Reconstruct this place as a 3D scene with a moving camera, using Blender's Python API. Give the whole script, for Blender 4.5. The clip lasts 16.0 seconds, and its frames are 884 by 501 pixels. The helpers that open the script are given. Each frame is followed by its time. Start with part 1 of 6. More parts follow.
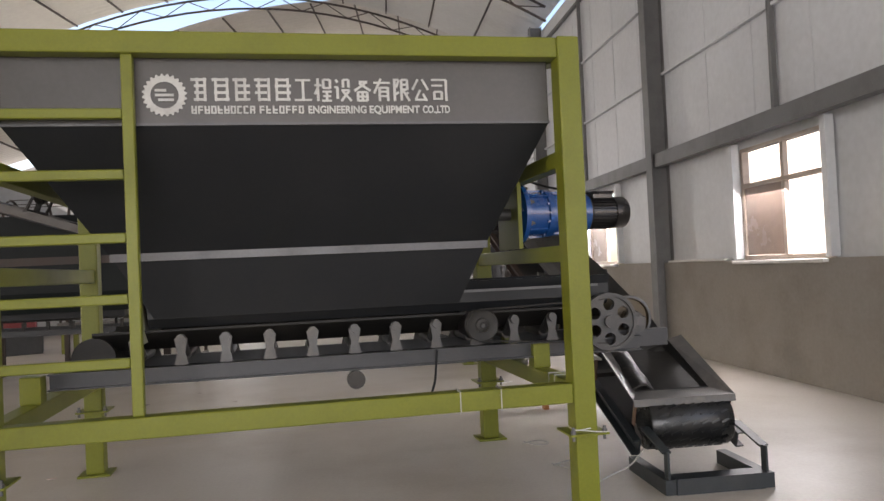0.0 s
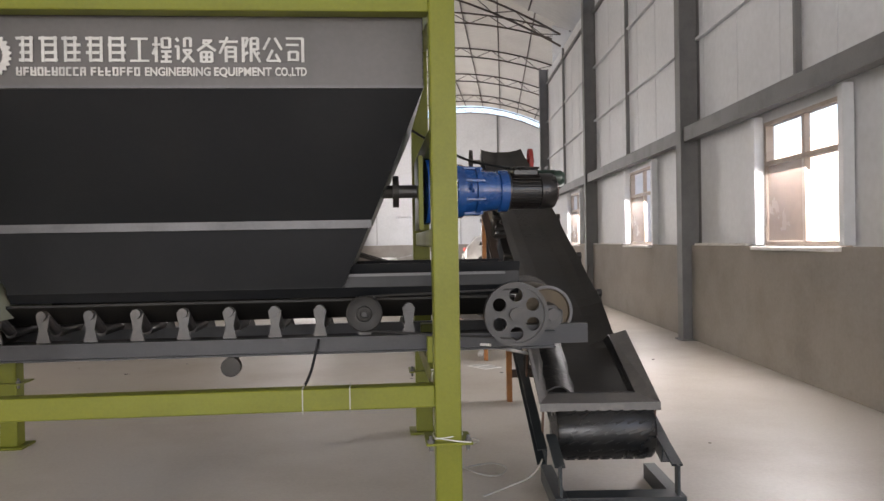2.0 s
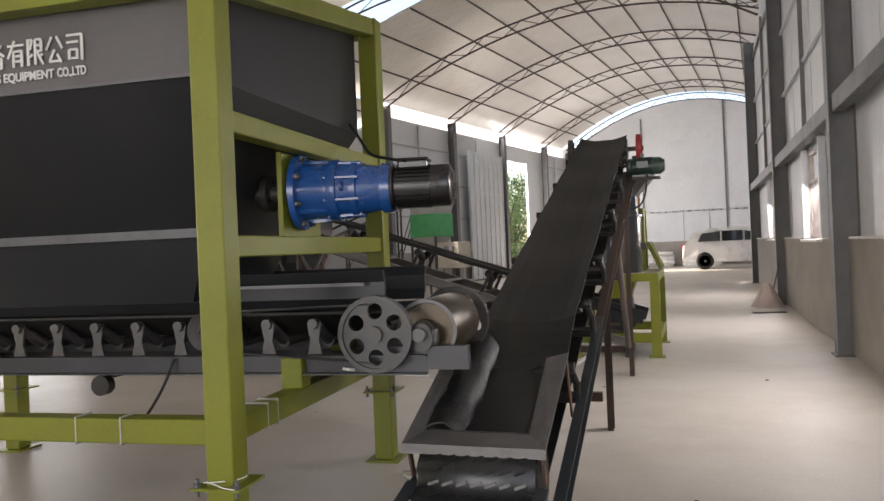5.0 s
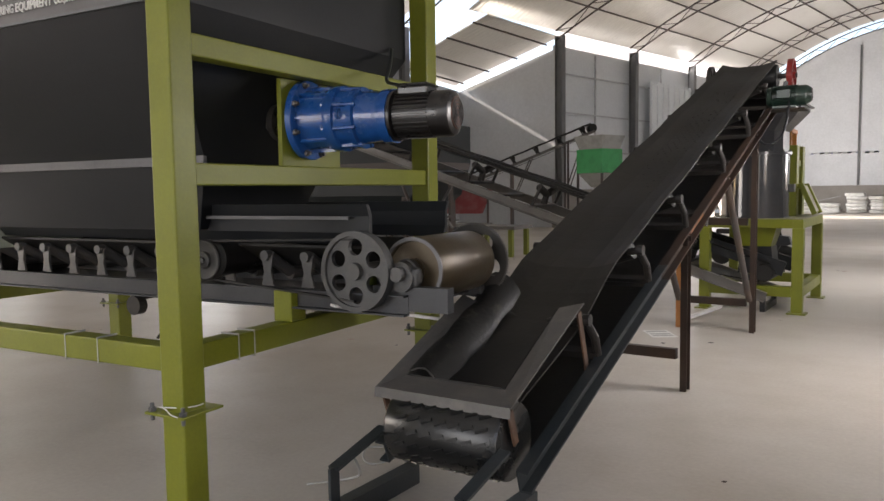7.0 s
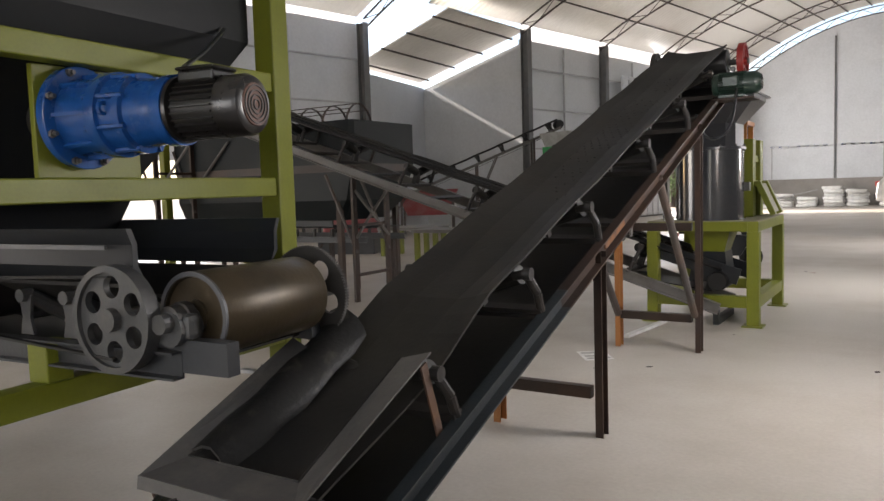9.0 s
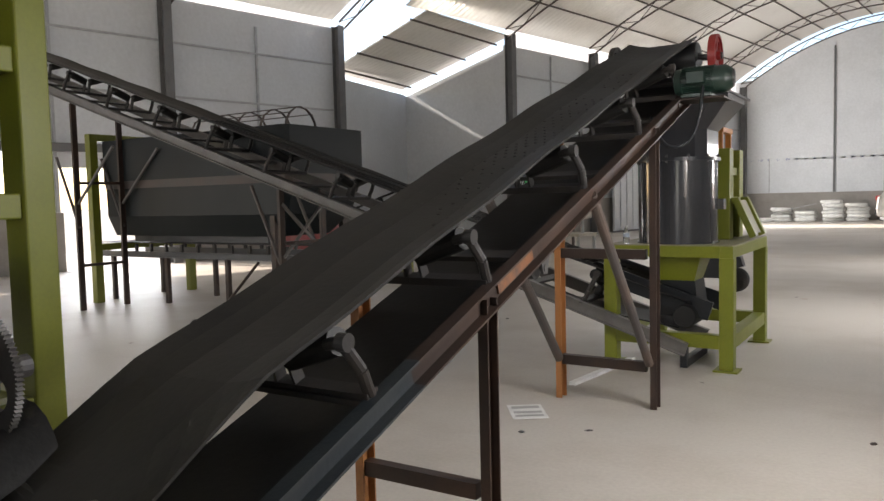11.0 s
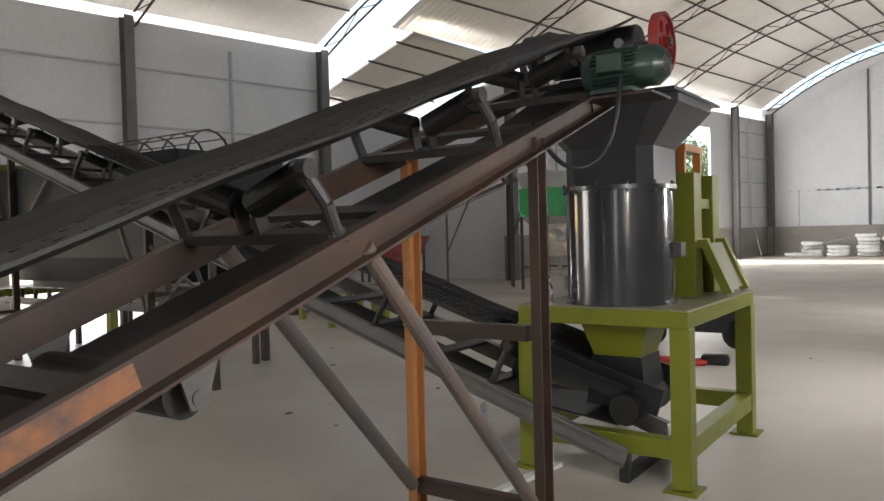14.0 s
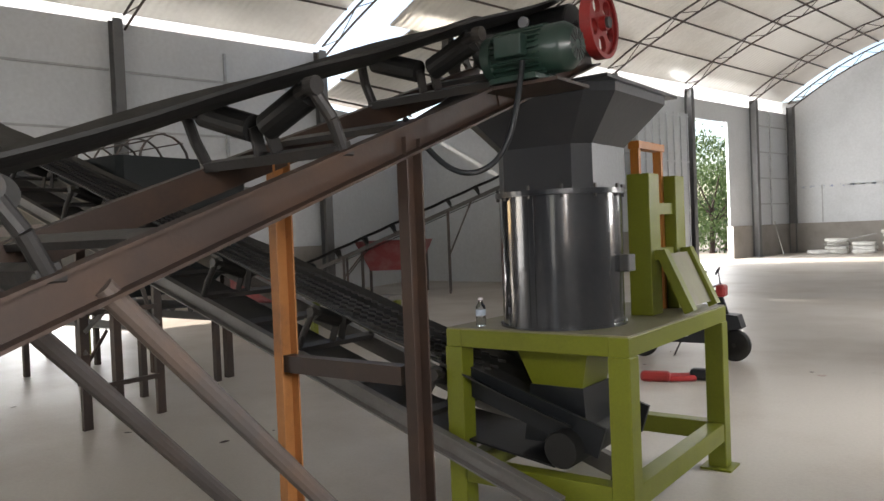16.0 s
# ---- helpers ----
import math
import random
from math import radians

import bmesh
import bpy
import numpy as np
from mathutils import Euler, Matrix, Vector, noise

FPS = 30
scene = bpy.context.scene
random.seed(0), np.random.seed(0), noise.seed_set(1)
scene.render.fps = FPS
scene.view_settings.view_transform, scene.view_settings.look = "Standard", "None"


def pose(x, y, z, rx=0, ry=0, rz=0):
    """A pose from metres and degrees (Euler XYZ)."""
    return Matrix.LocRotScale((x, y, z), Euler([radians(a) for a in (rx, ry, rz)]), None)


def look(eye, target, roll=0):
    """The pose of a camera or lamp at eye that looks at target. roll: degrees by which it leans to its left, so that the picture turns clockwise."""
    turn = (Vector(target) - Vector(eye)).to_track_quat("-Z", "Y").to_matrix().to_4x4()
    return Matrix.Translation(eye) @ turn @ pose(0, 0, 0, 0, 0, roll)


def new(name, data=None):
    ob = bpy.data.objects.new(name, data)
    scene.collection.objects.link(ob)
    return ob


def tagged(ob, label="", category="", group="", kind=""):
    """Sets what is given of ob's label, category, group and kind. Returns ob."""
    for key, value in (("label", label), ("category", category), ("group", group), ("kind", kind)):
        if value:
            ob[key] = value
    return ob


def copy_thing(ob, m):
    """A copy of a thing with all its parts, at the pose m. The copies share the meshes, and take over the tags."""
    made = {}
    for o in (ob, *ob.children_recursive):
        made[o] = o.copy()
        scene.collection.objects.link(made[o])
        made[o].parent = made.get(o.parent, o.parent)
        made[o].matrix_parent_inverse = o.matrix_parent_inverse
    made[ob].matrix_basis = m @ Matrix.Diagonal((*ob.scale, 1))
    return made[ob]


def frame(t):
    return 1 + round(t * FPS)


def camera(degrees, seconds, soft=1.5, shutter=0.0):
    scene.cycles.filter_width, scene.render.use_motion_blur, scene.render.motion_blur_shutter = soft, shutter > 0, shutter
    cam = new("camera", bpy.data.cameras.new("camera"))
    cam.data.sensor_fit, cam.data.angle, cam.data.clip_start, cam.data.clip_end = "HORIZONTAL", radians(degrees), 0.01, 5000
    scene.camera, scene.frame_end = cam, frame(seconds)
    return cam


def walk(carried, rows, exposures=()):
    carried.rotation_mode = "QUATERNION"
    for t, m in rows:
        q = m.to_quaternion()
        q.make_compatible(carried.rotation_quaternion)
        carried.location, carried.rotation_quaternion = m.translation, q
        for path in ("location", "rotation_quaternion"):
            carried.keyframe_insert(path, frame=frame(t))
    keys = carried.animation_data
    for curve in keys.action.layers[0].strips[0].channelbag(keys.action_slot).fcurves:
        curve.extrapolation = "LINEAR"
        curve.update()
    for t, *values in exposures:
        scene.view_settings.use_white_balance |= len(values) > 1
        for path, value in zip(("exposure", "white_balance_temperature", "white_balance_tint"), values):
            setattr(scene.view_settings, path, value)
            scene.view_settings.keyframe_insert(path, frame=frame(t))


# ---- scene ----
cam = camera(60.3, 16.0)
PATH = [
    (0, (0.186, 0.681, 1.254), (0.419, 2.667, 1.3), -2.6),
    (0.5, (0.472, 0.693, 1.254), (0.638, 2.685, 1.292), -1.1),
    (1, (0.704, 0.835, 1.272), (0.816, 2.831, 1.296), -0.9),
    (1.5, (0.99, 0.962, 1.26), (1.031, 2.962, 1.259), -1.0),
    (2, (1.272, 1.044, 1.275), (1.268, 3.044, 1.255), -1.0),
    (2.5, (1.564, 1.215, 1.258), (1.447, 3.211, 1.235), -1.2),
    (3, (1.826, 1.367, 1.25), (1.567, 3.35, 1.234), -2.4),
    (5.5, (3.215, 2.099, 1.254), (2.406, 3.928, 1.251), -1.2),
    (6, (3.4, 2.259, 1.253), (2.396, 3.989, 1.229), 0.1),
    (6.5, (3.56, 2.415, 1.258), (2.465, 4.086, 1.162), 0.1),
    (7, (3.643, 2.558, 1.228), (2.542, 4.22, 1.07), -0.8),
    (7.5, (3.65, 2.769, 1.227), (2.559, 4.438, 1.065), -1.3),
    (8, (3.709, 3.015, 1.24), (2.634, 4.694, 1.076), -1.8),
    (8.5, (3.774, 3.26, 1.259), (2.699, 4.938, 1.092), -1.9),
    (9, (3.716, 3.551, 1.267), (2.645, 5.233, 1.105), -1.8),
    (9.5, (3.697, 3.813, 1.269), (2.637, 5.501, 1.108), -1.8),
    (10, (3.707, 4.128, 1.281), (2.647, 5.818, 1.132), -1.6),
    (12.5, (3.635, 5.712, 1.314), (2.532, 7.378, 1.225), -1.2),
    (13, (3.643, 6.05, 1.329), (2.535, 7.714, 1.28), -1.1),
    (13.5, (3.656, 6.387, 1.323), (2.536, 8.043, 1.274), -1.2),
    (14, (3.679, 6.656, 1.329), (2.535, 8.295, 1.281), -1.5),
    (14.5, (3.774, 6.962, 1.353), (2.587, 8.571, 1.298), -2.0),
    (15, (3.785, 7.215, 1.334), (2.583, 8.812, 1.285), -2.1),
    (15.5, (3.764, 7.341, 1.361), (2.567, 8.943, 1.311), -2.2),
    (16, (3.821, 7.396, 1.377), (2.623, 8.996, 1.331), -2.3),
]
walk(cam, [(t, look(eye, target, roll)) for t, eye, target, roll in PATH], [(0, 1.45, 7100, 19), (3, 1.6, 7100, 19), (6, 1.4, 7100, 18), (9, 1.35, 7000, 16), (12, 1.35, 6950, 14), (16, 1.3, 6900, 13)])

# ---- light ----
SUN_DIR = Vector((0.87, 0.03, -0.49)).normalized()
world = bpy.data.worlds.new("sky")
scene.world = world
world.use_nodes = True
wn = world.node_tree.nodes
sky = wn.new("ShaderNodeTexSky")
sky.sky_type, sky.sun_disc = "NISHITA", False
sky.sun_elevation = math.asin(-SUN_DIR.z)
sky.sun_rotation = math.atan2(-SUN_DIR.x, -SUN_DIR.y)
wn["Background"].inputs["Strength"].default_value = 0.15
world.node_tree.links.new(sky.outputs[0], wn["Background"].inputs["Color"])
sun = new("sun", bpy.data.lights.new("sun", "SUN"))
sun.data.energy, sun.data.angle, sun.data.color = 5.0, radians(0.5), (1.0, 0.95, 0.87)
sun.matrix_basis = SUN_DIR.to_track_quat("-Z", "Y").to_matrix().to_4x4()


def opening_light(name, place, target, w, h, power, tint=(0.93, 0.97, 1.0)):
    """The sky's light that comes in through an opening of the hall."""
    ob = new(name, bpy.data.lights.new(name, "AREA"))
    ob.data.shape, ob.data.size, ob.data.size_y, ob.data.energy, ob.data.color = "RECTANGLE", w, h, power, tint
    ob.matrix_basis = look(place, target)
    return ob


# fill for the near floor, in a side opening added out of view
opening_light("fill_light_side", (4.5, 0.0, 2.0), (2.6, 1.2, 0.0), 5.6, 3.8, 30)
# fill for the hopper's front, from a gateway assumed in the unseen wall
opening_light("fill_light_back", (-0.5, -8.45, 2.2), (-0.5, 4.0, 1.2), 6.8, 4.2, 200)
opening_light("gate_light_far", (-4.9, 34.6, 2.4), (5, 35, 1.0), 2.8, 4.6, 330)
opening_light("gate_light_near", (-10.75, 14.5, 1.25), (0, 14.5, 0.6), 2.6, 2.0, 40)
opening_light("gate_light_left", (-14.05, -1.3, 1.5), (0, -1.3, 0.6), 6.4, 2.7, 165)
for wy, ww in ((7.91, 1.25), (13.35, 1.3), (19.35, 1.4)):
    opening_light("window_light", (4.62, wy, 1.78), (3.3, wy, 0.4), ww, 1.1, 46)
for ya, yb, xa, xb in ((-8, 20.5, -15.0, -9.75), (24.8, 40, -6.5, -3.6)):
    ym = (ya + yb) / 2
    opening_light("slit_light", ((xa + xb) / 2 - 0.1, ym, 6.0), ((xa + xb) / 2 + 5, ym, 4.0), yb - ya, 0.24, 6 * (yb - ya))


# ---- materials ----
def mat(name, color, rough=0.6, metal=0.0, second=None, scale=6.0, spots=0.5, fine=60.0, bump=0.1, rough_var=0.1, coat=0.0, stretch=(1, 1, 1), detail=6.0, spec=0.5):
    """A paint, metal, stone or rubber with stains at one scale and grain at another."""
    m = bpy.data.materials.new(name)
    m.use_nodes = True
    n, l = m.node_tree.nodes, m.node_tree.links
    b = n["Principled BSDF"]
    b.inputs["Metallic"].default_value = metal
    b.inputs["Coat Weight"].default_value = coat
    b.inputs["Specular IOR Level"].default_value = spec
    co = n.new("ShaderNodeTexCoord")
    mp = n.new("ShaderNodeMapping")
    mp.inputs["Scale"].default_value = stretch
    l.new(co.outputs["Object"], mp.inputs["Vector"])
    big = n.new("ShaderNodeTexNoise")
    big.inputs["Scale"].default_value, big.inputs["Detail"].default_value, big.inputs["Roughness"].default_value = scale, detail, 0.62
    small = n.new("ShaderNodeTexNoise")
    small.inputs["Scale"].default_value, small.inputs["Detail"].default_value = fine, 4.0
    l.new(mp.outputs[0], big.inputs["Vector"])
    l.new(mp.outputs[0], small.inputs["Vector"])
    ramp = n.new("ShaderNodeMapRange")
    ramp.inputs["From Min"].default_value, ramp.inputs["From Max"].default_value = 0.62 - 0.3 * spots, 0.85 - 0.25 * spots
    l.new(big.outputs["Fac"], ramp.inputs["Value"])
    mix = n.new("ShaderNodeMix")
    mix.data_type = "RGBA"
    second = second or tuple(c * 0.72 for c in color)
    mix.inputs["A"].default_value = (*color, 1)
    mix.inputs["B"].default_value = (*second, 1)
    l.new(ramp.outputs[0], mix.inputs["Factor"])
    grain = n.new("ShaderNodeMix")
    grain.data_type, grain.blend_type = "RGBA", "MULTIPLY"
    grain.inputs["Factor"].default_value = 0.22
    l.new(mix.outputs["Result"], grain.inputs["A"])
    l.new(small.outputs["Fac"], grain.inputs["B"])
    l.new(grain.outputs["Result"], b.inputs["Base Color"])
    rr = n.new("ShaderNodeMapRange")
    rr.inputs["To Min"].default_value, rr.inputs["To Max"].default_value = max(rough - rough_var, 0.03), min(rough + rough_var, 1.0)
    l.new(big.outputs["Fac"], rr.inputs["Value"])
    l.new(rr.outputs[0], b.inputs["Roughness"])
    if bump:
        bp = n.new("ShaderNodeBump")
        bp.inputs["Strength"].default_value, bp.inputs["Distance"].default_value = bump, 0.01
        l.new(small.outputs["Fac"], bp.inputs["Height"])
        l.new(bp.outputs[0], b.inputs["Normal"])
    return m


def glass(name, color=(1, 1, 1), rough=0.0):
    m = bpy.data.materials.new(name)
    m.use_nodes = True
    b = m.node_tree.nodes["Principled BSDF"]
    b.inputs["Base Color"].default_value, b.inputs["Roughness"].default_value = (*color, 1), rough
    b.inputs["Transmission Weight"].default_value, b.inputs["IOR"].default_value = 1.0, 1.45
    return m


CONCRETE = mat("concrete floor", (0.50, 0.46, 0.41), 0.46, second=(0.40, 0.35, 0.295), scale=0.55, spots=0.55, fine=45, bump=0.04, rough_var=0.14)
GROUND = mat("outside ground", (0.42, 0.38, 0.32), 0.9, scale=0.4)
PLASTER = mat("cement plaster", (0.31, 0.285, 0.26), 0.88, second=(0.25, 0.23, 0.21), scale=1.4, spots=0.6, fine=25, bump=0.12)
PANEL = mat("white sandwich panel", (0.66, 0.68, 0.70), 0.42, second=(0.60, 0.62, 0.64), scale=0.8, spots=0.5, fine=12, bump=0.03)
STEEL_GREY = mat("grey painted steel", (0.15, 0.15, 0.15), 0.5, second=(0.11, 0.11, 0.11), scale=3)
PIPE_DARK = mat("dark primer pipe", (0.068, 0.057, 0.053), 0.55, second=(0.11, 0.07, 0.05), scale=2.5)
FOIL = mat("roof foil", (0.70, 0.69, 0.66), 0.34, metal=0.35, second=(0.60, 0.585, 0.55), scale=0.7, spots=0.55, fine=9, bump=0.8, stretch=(1, 1, 1))
GREEN = mat("lime green paint", (0.165, 0.18, 0.016), 0.42, second=(0.135, 0.145, 0.014), scale=2.2, spots=0.45, fine=80, bump=0.04, spec=0.35)
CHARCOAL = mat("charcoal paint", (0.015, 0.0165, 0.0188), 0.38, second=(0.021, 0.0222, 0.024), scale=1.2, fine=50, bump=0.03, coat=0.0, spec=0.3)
BAND = mat("grey hopper band paint", (0.092, 0.087, 0.085), 0.42, second=(0.072, 0.069, 0.067), scale=1.5, fine=50, bump=0.03, coat=0.0)
fn, fl = FOIL.node_tree.nodes, FOIL.node_tree.links
# added translucence: sun through the sheet brightens the roof and the hall
tr = fn.new("ShaderNodeBsdfTranslucent")
tr.inputs["Color"].default_value = (0.92, 0.89, 0.82, 1)
mx = fn.new("ShaderNodeMixShader")
mx.inputs[0].default_value = 0.15
fl.new(fn["Principled BSDF"].outputs[0], mx.inputs[1])
fl.new(tr.outputs[0], mx.inputs[2])
fl.new(mx.outputs[0], fn["Material Output"].inputs[0])
wv = fn.new("ShaderNodeTexWave")
wv.bands_direction = "Y"
wv.inputs["Scale"].default_value, wv.inputs["Distortion"].default_value = 1.6, 0.4
tc = fn.new("ShaderNodeTexCoord")
fl.new(tc.outputs["Object"], wv.inputs["Vector"])
cb_ = fn.new("ShaderNodeBump")
cb_.inputs["Strength"].default_value, cb_.inputs["Distance"].default_value = 0.5, 0.02
fl.new(wv.outputs["Fac"], cb_.inputs["Height"])
fl.new(fn["Bump"].outputs[0], cb_.inputs["Normal"])
fl.new(cb_.outputs[0], fn["Principled BSDF"].inputs["Normal"])
fl.new(cb_.outputs[0], tr.inputs["Normal"])
RUST_PATCH = mat("rust stained rail", (0.20, 0.075, 0.025), 0.65, second=(0.05, 0.035, 0.028), scale=14, spots=0.7, fine=70, bump=0.12)
STRIP = mat("bare steel strip", (0.12, 0.12, 0.125), 0.45, metal=0.4, scale=4)
RUBBER = mat("belt rubber", (0.013, 0.0125, 0.012), 0.55, second=(0.028, 0.025, 0.021), scale=2.0, spots=0.55, fine=40, bump=0.1, spec=0.3)
BROWN = mat("brown primer steel", (0.034, 0.021, 0.016), 0.52, second=(0.065, 0.034, 0.02), scale=3.0, spots=0.5, fine=60, bump=0.06, spec=0.35)
RUST = mat("orange rusty steel", (0.33, 0.13, 0.035), 0.65, second=(0.15, 0.065, 0.03), scale=5.0, fine=70, bump=0.12)
GUNMETAL = mat("dark steel plate", (0.085, 0.083, 0.082), 0.42, metal=0.35, second=(0.14, 0.125, 0.11), scale=3.5, spots=0.5, fine=60, bump=0.08)
CAST = mat("cast iron", (0.075, 0.075, 0.075), 0.5, metal=0.4, second=(0.095, 0.09, 0.085), scale=9, bump=0.15)
BLUE = mat("blue gearbox paint", (0.009, 0.078, 0.29), 0.26, second=(0.007, 0.055, 0.21), scale=7, fine=60, bump=0.04, coat=0.4)
MOTOR_BLACK = mat("black motor enamel", (0.013, 0.0115, 0.011), 0.3, scale=7, bump=0.04, coat=0.15)
MOTOR_GREEN = mat("dark green motor enamel", (0.014, 0.034, 0.025), 0.35, second=(0.022, 0.035, 0.028), scale=7, coat=0.2)
RED = mat("red paint", (0.33, 0.028, 0.025), 0.4, second=(0.24, 0.022, 0.02), scale=5)
DRUM = mat("mixer drum enamel", (0.036, 0.038, 0.043), 0.17, second=(0.048, 0.049, 0.052), scale=2.5, fine=30, bump=0.015, coat=0.6)
GEAR_BROWN = mat("oiled drum steel", (0.075, 0.055, 0.032), 0.35, metal=0.4, second=(0.045, 0.033, 0.02), scale=4)
WHITE_PAINT = mat("white lettering", (0.60, 0.60, 0.58), 0.5, scale=6)
CAR_WHITE = mat("white car paint", (0.75, 0.75, 0.74), 0.2, scale=3, coat=0.6, bump=0.0)
SACK = mat("woven white sack", (0.72, 0.71, 0.68), 0.7, scale=4, bump=0.2)
SACK_PALE = mat("pale pink sack", (0.55, 0.45, 0.40), 0.7, scale=4, bump=0.2)
GREEN_BOX = mat("bright green enamel", (0.03, 0.33, 0.10), 0.4, scale=5)
BRASS_FRAME = mat("aluminium window frame", (0.42, 0.34, 0.28), 0.45, metal=0.3, scale=5)
GIRT = mat("pale galvanised girt", (0.45, 0.46, 0.47), 0.45, metal=0.2, scale=4)
GLASS_TINT = mat("dusty tinted glass", (0.30, 0.22, 0.18), 0.25, scale=2, bump=0.0)
TAPE_BLUE = mat("blue tape", (0.05, 0.12, 0.4), 0.5)
PINK_WALL = mat("pink render", (0.75, 0.68, 0.62), 0.85, scale=0.6)
LEAF = mat("leaves", (0.085, 0.15, 0.035), 0.5, second=(0.05, 0.10, 0.02), scale=2.0, bump=0)
RED_FADED = mat("faded dusty red paint", (0.26, 0.045, 0.05), 0.55, second=(0.30, 0.14, 0.13), scale=3, spots=0.6)
BOTTLE_LABEL = mat("pale blue label", (0.45, 0.52, 0.62), 0.5)
# for diffusing sheets added in the open eaves slits
MILKY = mat("milky slit diffuser", (0.8, 0.8, 0.78), 0.5)
mt = MILKY.node_tree
mtl = mt.nodes.new("ShaderNodeBsdfTranslucent")
mtl.inputs[0].default_value = (0.55, 0.56, 0.57, 1)
mt.links.new(mtl.outputs[0], mt.nodes["Material Output"].inputs[0])
CLOTH_RED = mat("red fabric", (0.45, 0.03, 0.03), 0.7)
ORANGE = mat("orange painted steel", (0.42, 0.15, 0.02), 0.45, second=(0.3, 0.1, 0.02))
GRILLE = mat("red-brown fan grille", (0.12, 0.055, 0.038), 0.4, metal=0.4, second=(0.03, 0.02, 0.02), scale=40)
STEEL_BLUE = mat("blue-grey steel channel", (0.045, 0.047, 0.051), 0.42, metal=0.2, second=(0.065, 0.065, 0.068), scale=3)
BELT_GLOSS = mat("smooth new rubber", (0.008, 0.0088, 0.0095), 0.28, second=(0.014, 0.014, 0.014), scale=3, fine=50, bump=0.05)
RUBBER_SCUFF = mat("scuffed dusty rubber", (0.012, 0.0115, 0.011), 0.5, second=(0.085, 0.075, 0.062), scale=11, spots=0.22, fine=45, bump=0.25, spec=0.35)
STEEL_TEAL = mat("slate painted steel", (0.019, 0.025, 0.029), 0.42, second=(0.034, 0.038, 0.04), scale=4)
STEEL_DUST = mat("dusty grey steel", (0.15, 0.14, 0.13), 0.5, second=(0.10, 0.085, 0.075), scale=3)
GEAR_DARK = mat("dark greasy iron", (0.05, 0.046, 0.042), 0.45, metal=0.4, scale=9)
PULLEY = mat("black pulley iron", (0.02, 0.019, 0.018), 0.5, second=(0.035, 0.032, 0.028), scale=12, spec=0.35)
RUST_DULL = mat("dull rusty flat bar", (0.11, 0.06, 0.04), 0.6, second=(0.19, 0.09, 0.045), scale=9, fine=70, bump=0.12)
IDLER = mat("idler steel", (0.024, 0.022, 0.021), 0.48, second=(0.042, 0.034, 0.028), spec=0.35, scale=8)
TEAL_DARK = mat("dark teal hopper paint", (0.011, 0.0145, 0.0155), 0.42, second=(0.016, 0.019, 0.02), scale=1.5, fine=50, bump=0.03, spec=0.18)
DECK = mat("dusty olive deck", (0.20, 0.185, 0.10), 0.6, second=(0.26, 0.23, 0.17), scale=4)
CHUTE = mat("chute paint", (0.024, 0.026, 0.031), 0.32, second=(0.034, 0.035, 0.039), scale=2, coat=0.2)
DUSTY_BAND = mat("dusty brown band", (0.07, 0.05, 0.043), 0.5, second=(0.05, 0.05, 0.05), scale=1.5)
PALE_STEEL = mat("pale grey steel", (0.38, 0.38, 0.36), 0.5, scale=4)
BEIGE = mat("beige enamel", (0.42, 0.38, 0.31), 0.45, scale=4)
LIP = mat("worn steel plate", (0.105, 0.10, 0.096), 0.42, metal=0.25, second=(0.17, 0.155, 0.14), scale=7, spots=0.4, fine=60, bump=0.08)
PALE_GREEN = mat("pale green primer", (0.36, 0.39, 0.31), 0.5, scale=4)
PET = glass("clear plastic", (0.93, 0.96, 1.0), 0.05)
FOAM = mat("white foam strip", (0.78, 0.77, 0.75), 0.8, scale=6)


CAR_GLASS = mat("dark car glass", (0.012, 0.014, 0.016), 0.06, bump=0, scale=3, coat=0.5)


# ---- mesh helpers ----
def thing(name, label, category, group="", place=None, kind=""):
    ob = new(name)
    ob.empty_display_size = 0.1
    if place:
        ob.matrix_basis = place
    return tagged(ob, label, category, group, kind)


def part(name, bm, material, parent=None, label="", smooth=False):
    me = bpy.data.meshes.new(name)
    bmesh.ops.recalc_face_normals(bm, faces=bm.faces)
    if smooth:
        for f in bm.faces:
            f.smooth = len(f.verts) == 4
    bm.to_mesh(me)
    bm.free()
    if smooth:
        me.set_sharp_from_angle(angle=radians(35))
    me.materials.append(material)
    ob = new(name, me)
    ob.parent = parent
    if label:
        ob["label"] = label
    return ob


def structure(name, bm, material, label, category, parent=None):
    ob = part(name, bm, material, parent)
    return tagged(ob, label, category, "", "structure")


def box(bm, a, b, bevel=0.0, m=None):
    """A box between two corners, with rounded edges where bevel is given."""
    (x0, y0, z0), (x1, y1, z1) = a, b
    made = bmesh.ops.create_cube(bm, size=1, matrix=Matrix.Translation(((x0 + x1) / 2, (y0 + y1) / 2, (z0 + z1) / 2)) @ Matrix.Diagonal((abs(x1 - x0), abs(y1 - y0), abs(z1 - z0), 1)))
    vs = made["verts"]
    if bevel:
        es = list({e for v in vs for e in v.link_edges})
        made = bmesh.ops.bevel(bm, geom=es, offset=bevel, segments=2, affect="EDGES", profile=0.5)
        vs = list({v for f in made["faces"] for v in f.verts})
    if m:
        vs2 = set(vs)
        for v in list(vs):
            for f in v.link_faces:
                vs2.update(f.verts)
        for v in vs2:
            v.co = m @ v.co
    return bm


def axes(p, q, up=(0, 0, 1)):
    """The turn that lays local z along p-q, with local y towards up."""
    z = (Vector(q) - Vector(p)).normalized()
    x = Vector(up).cross(z)
    if x.length < 1e-4:
        x = Vector((1, 0, 0)).cross(z)
    x.normalize()
    y = z.cross(x)
    return Matrix((x, y, z)).transposed().to_4x4()


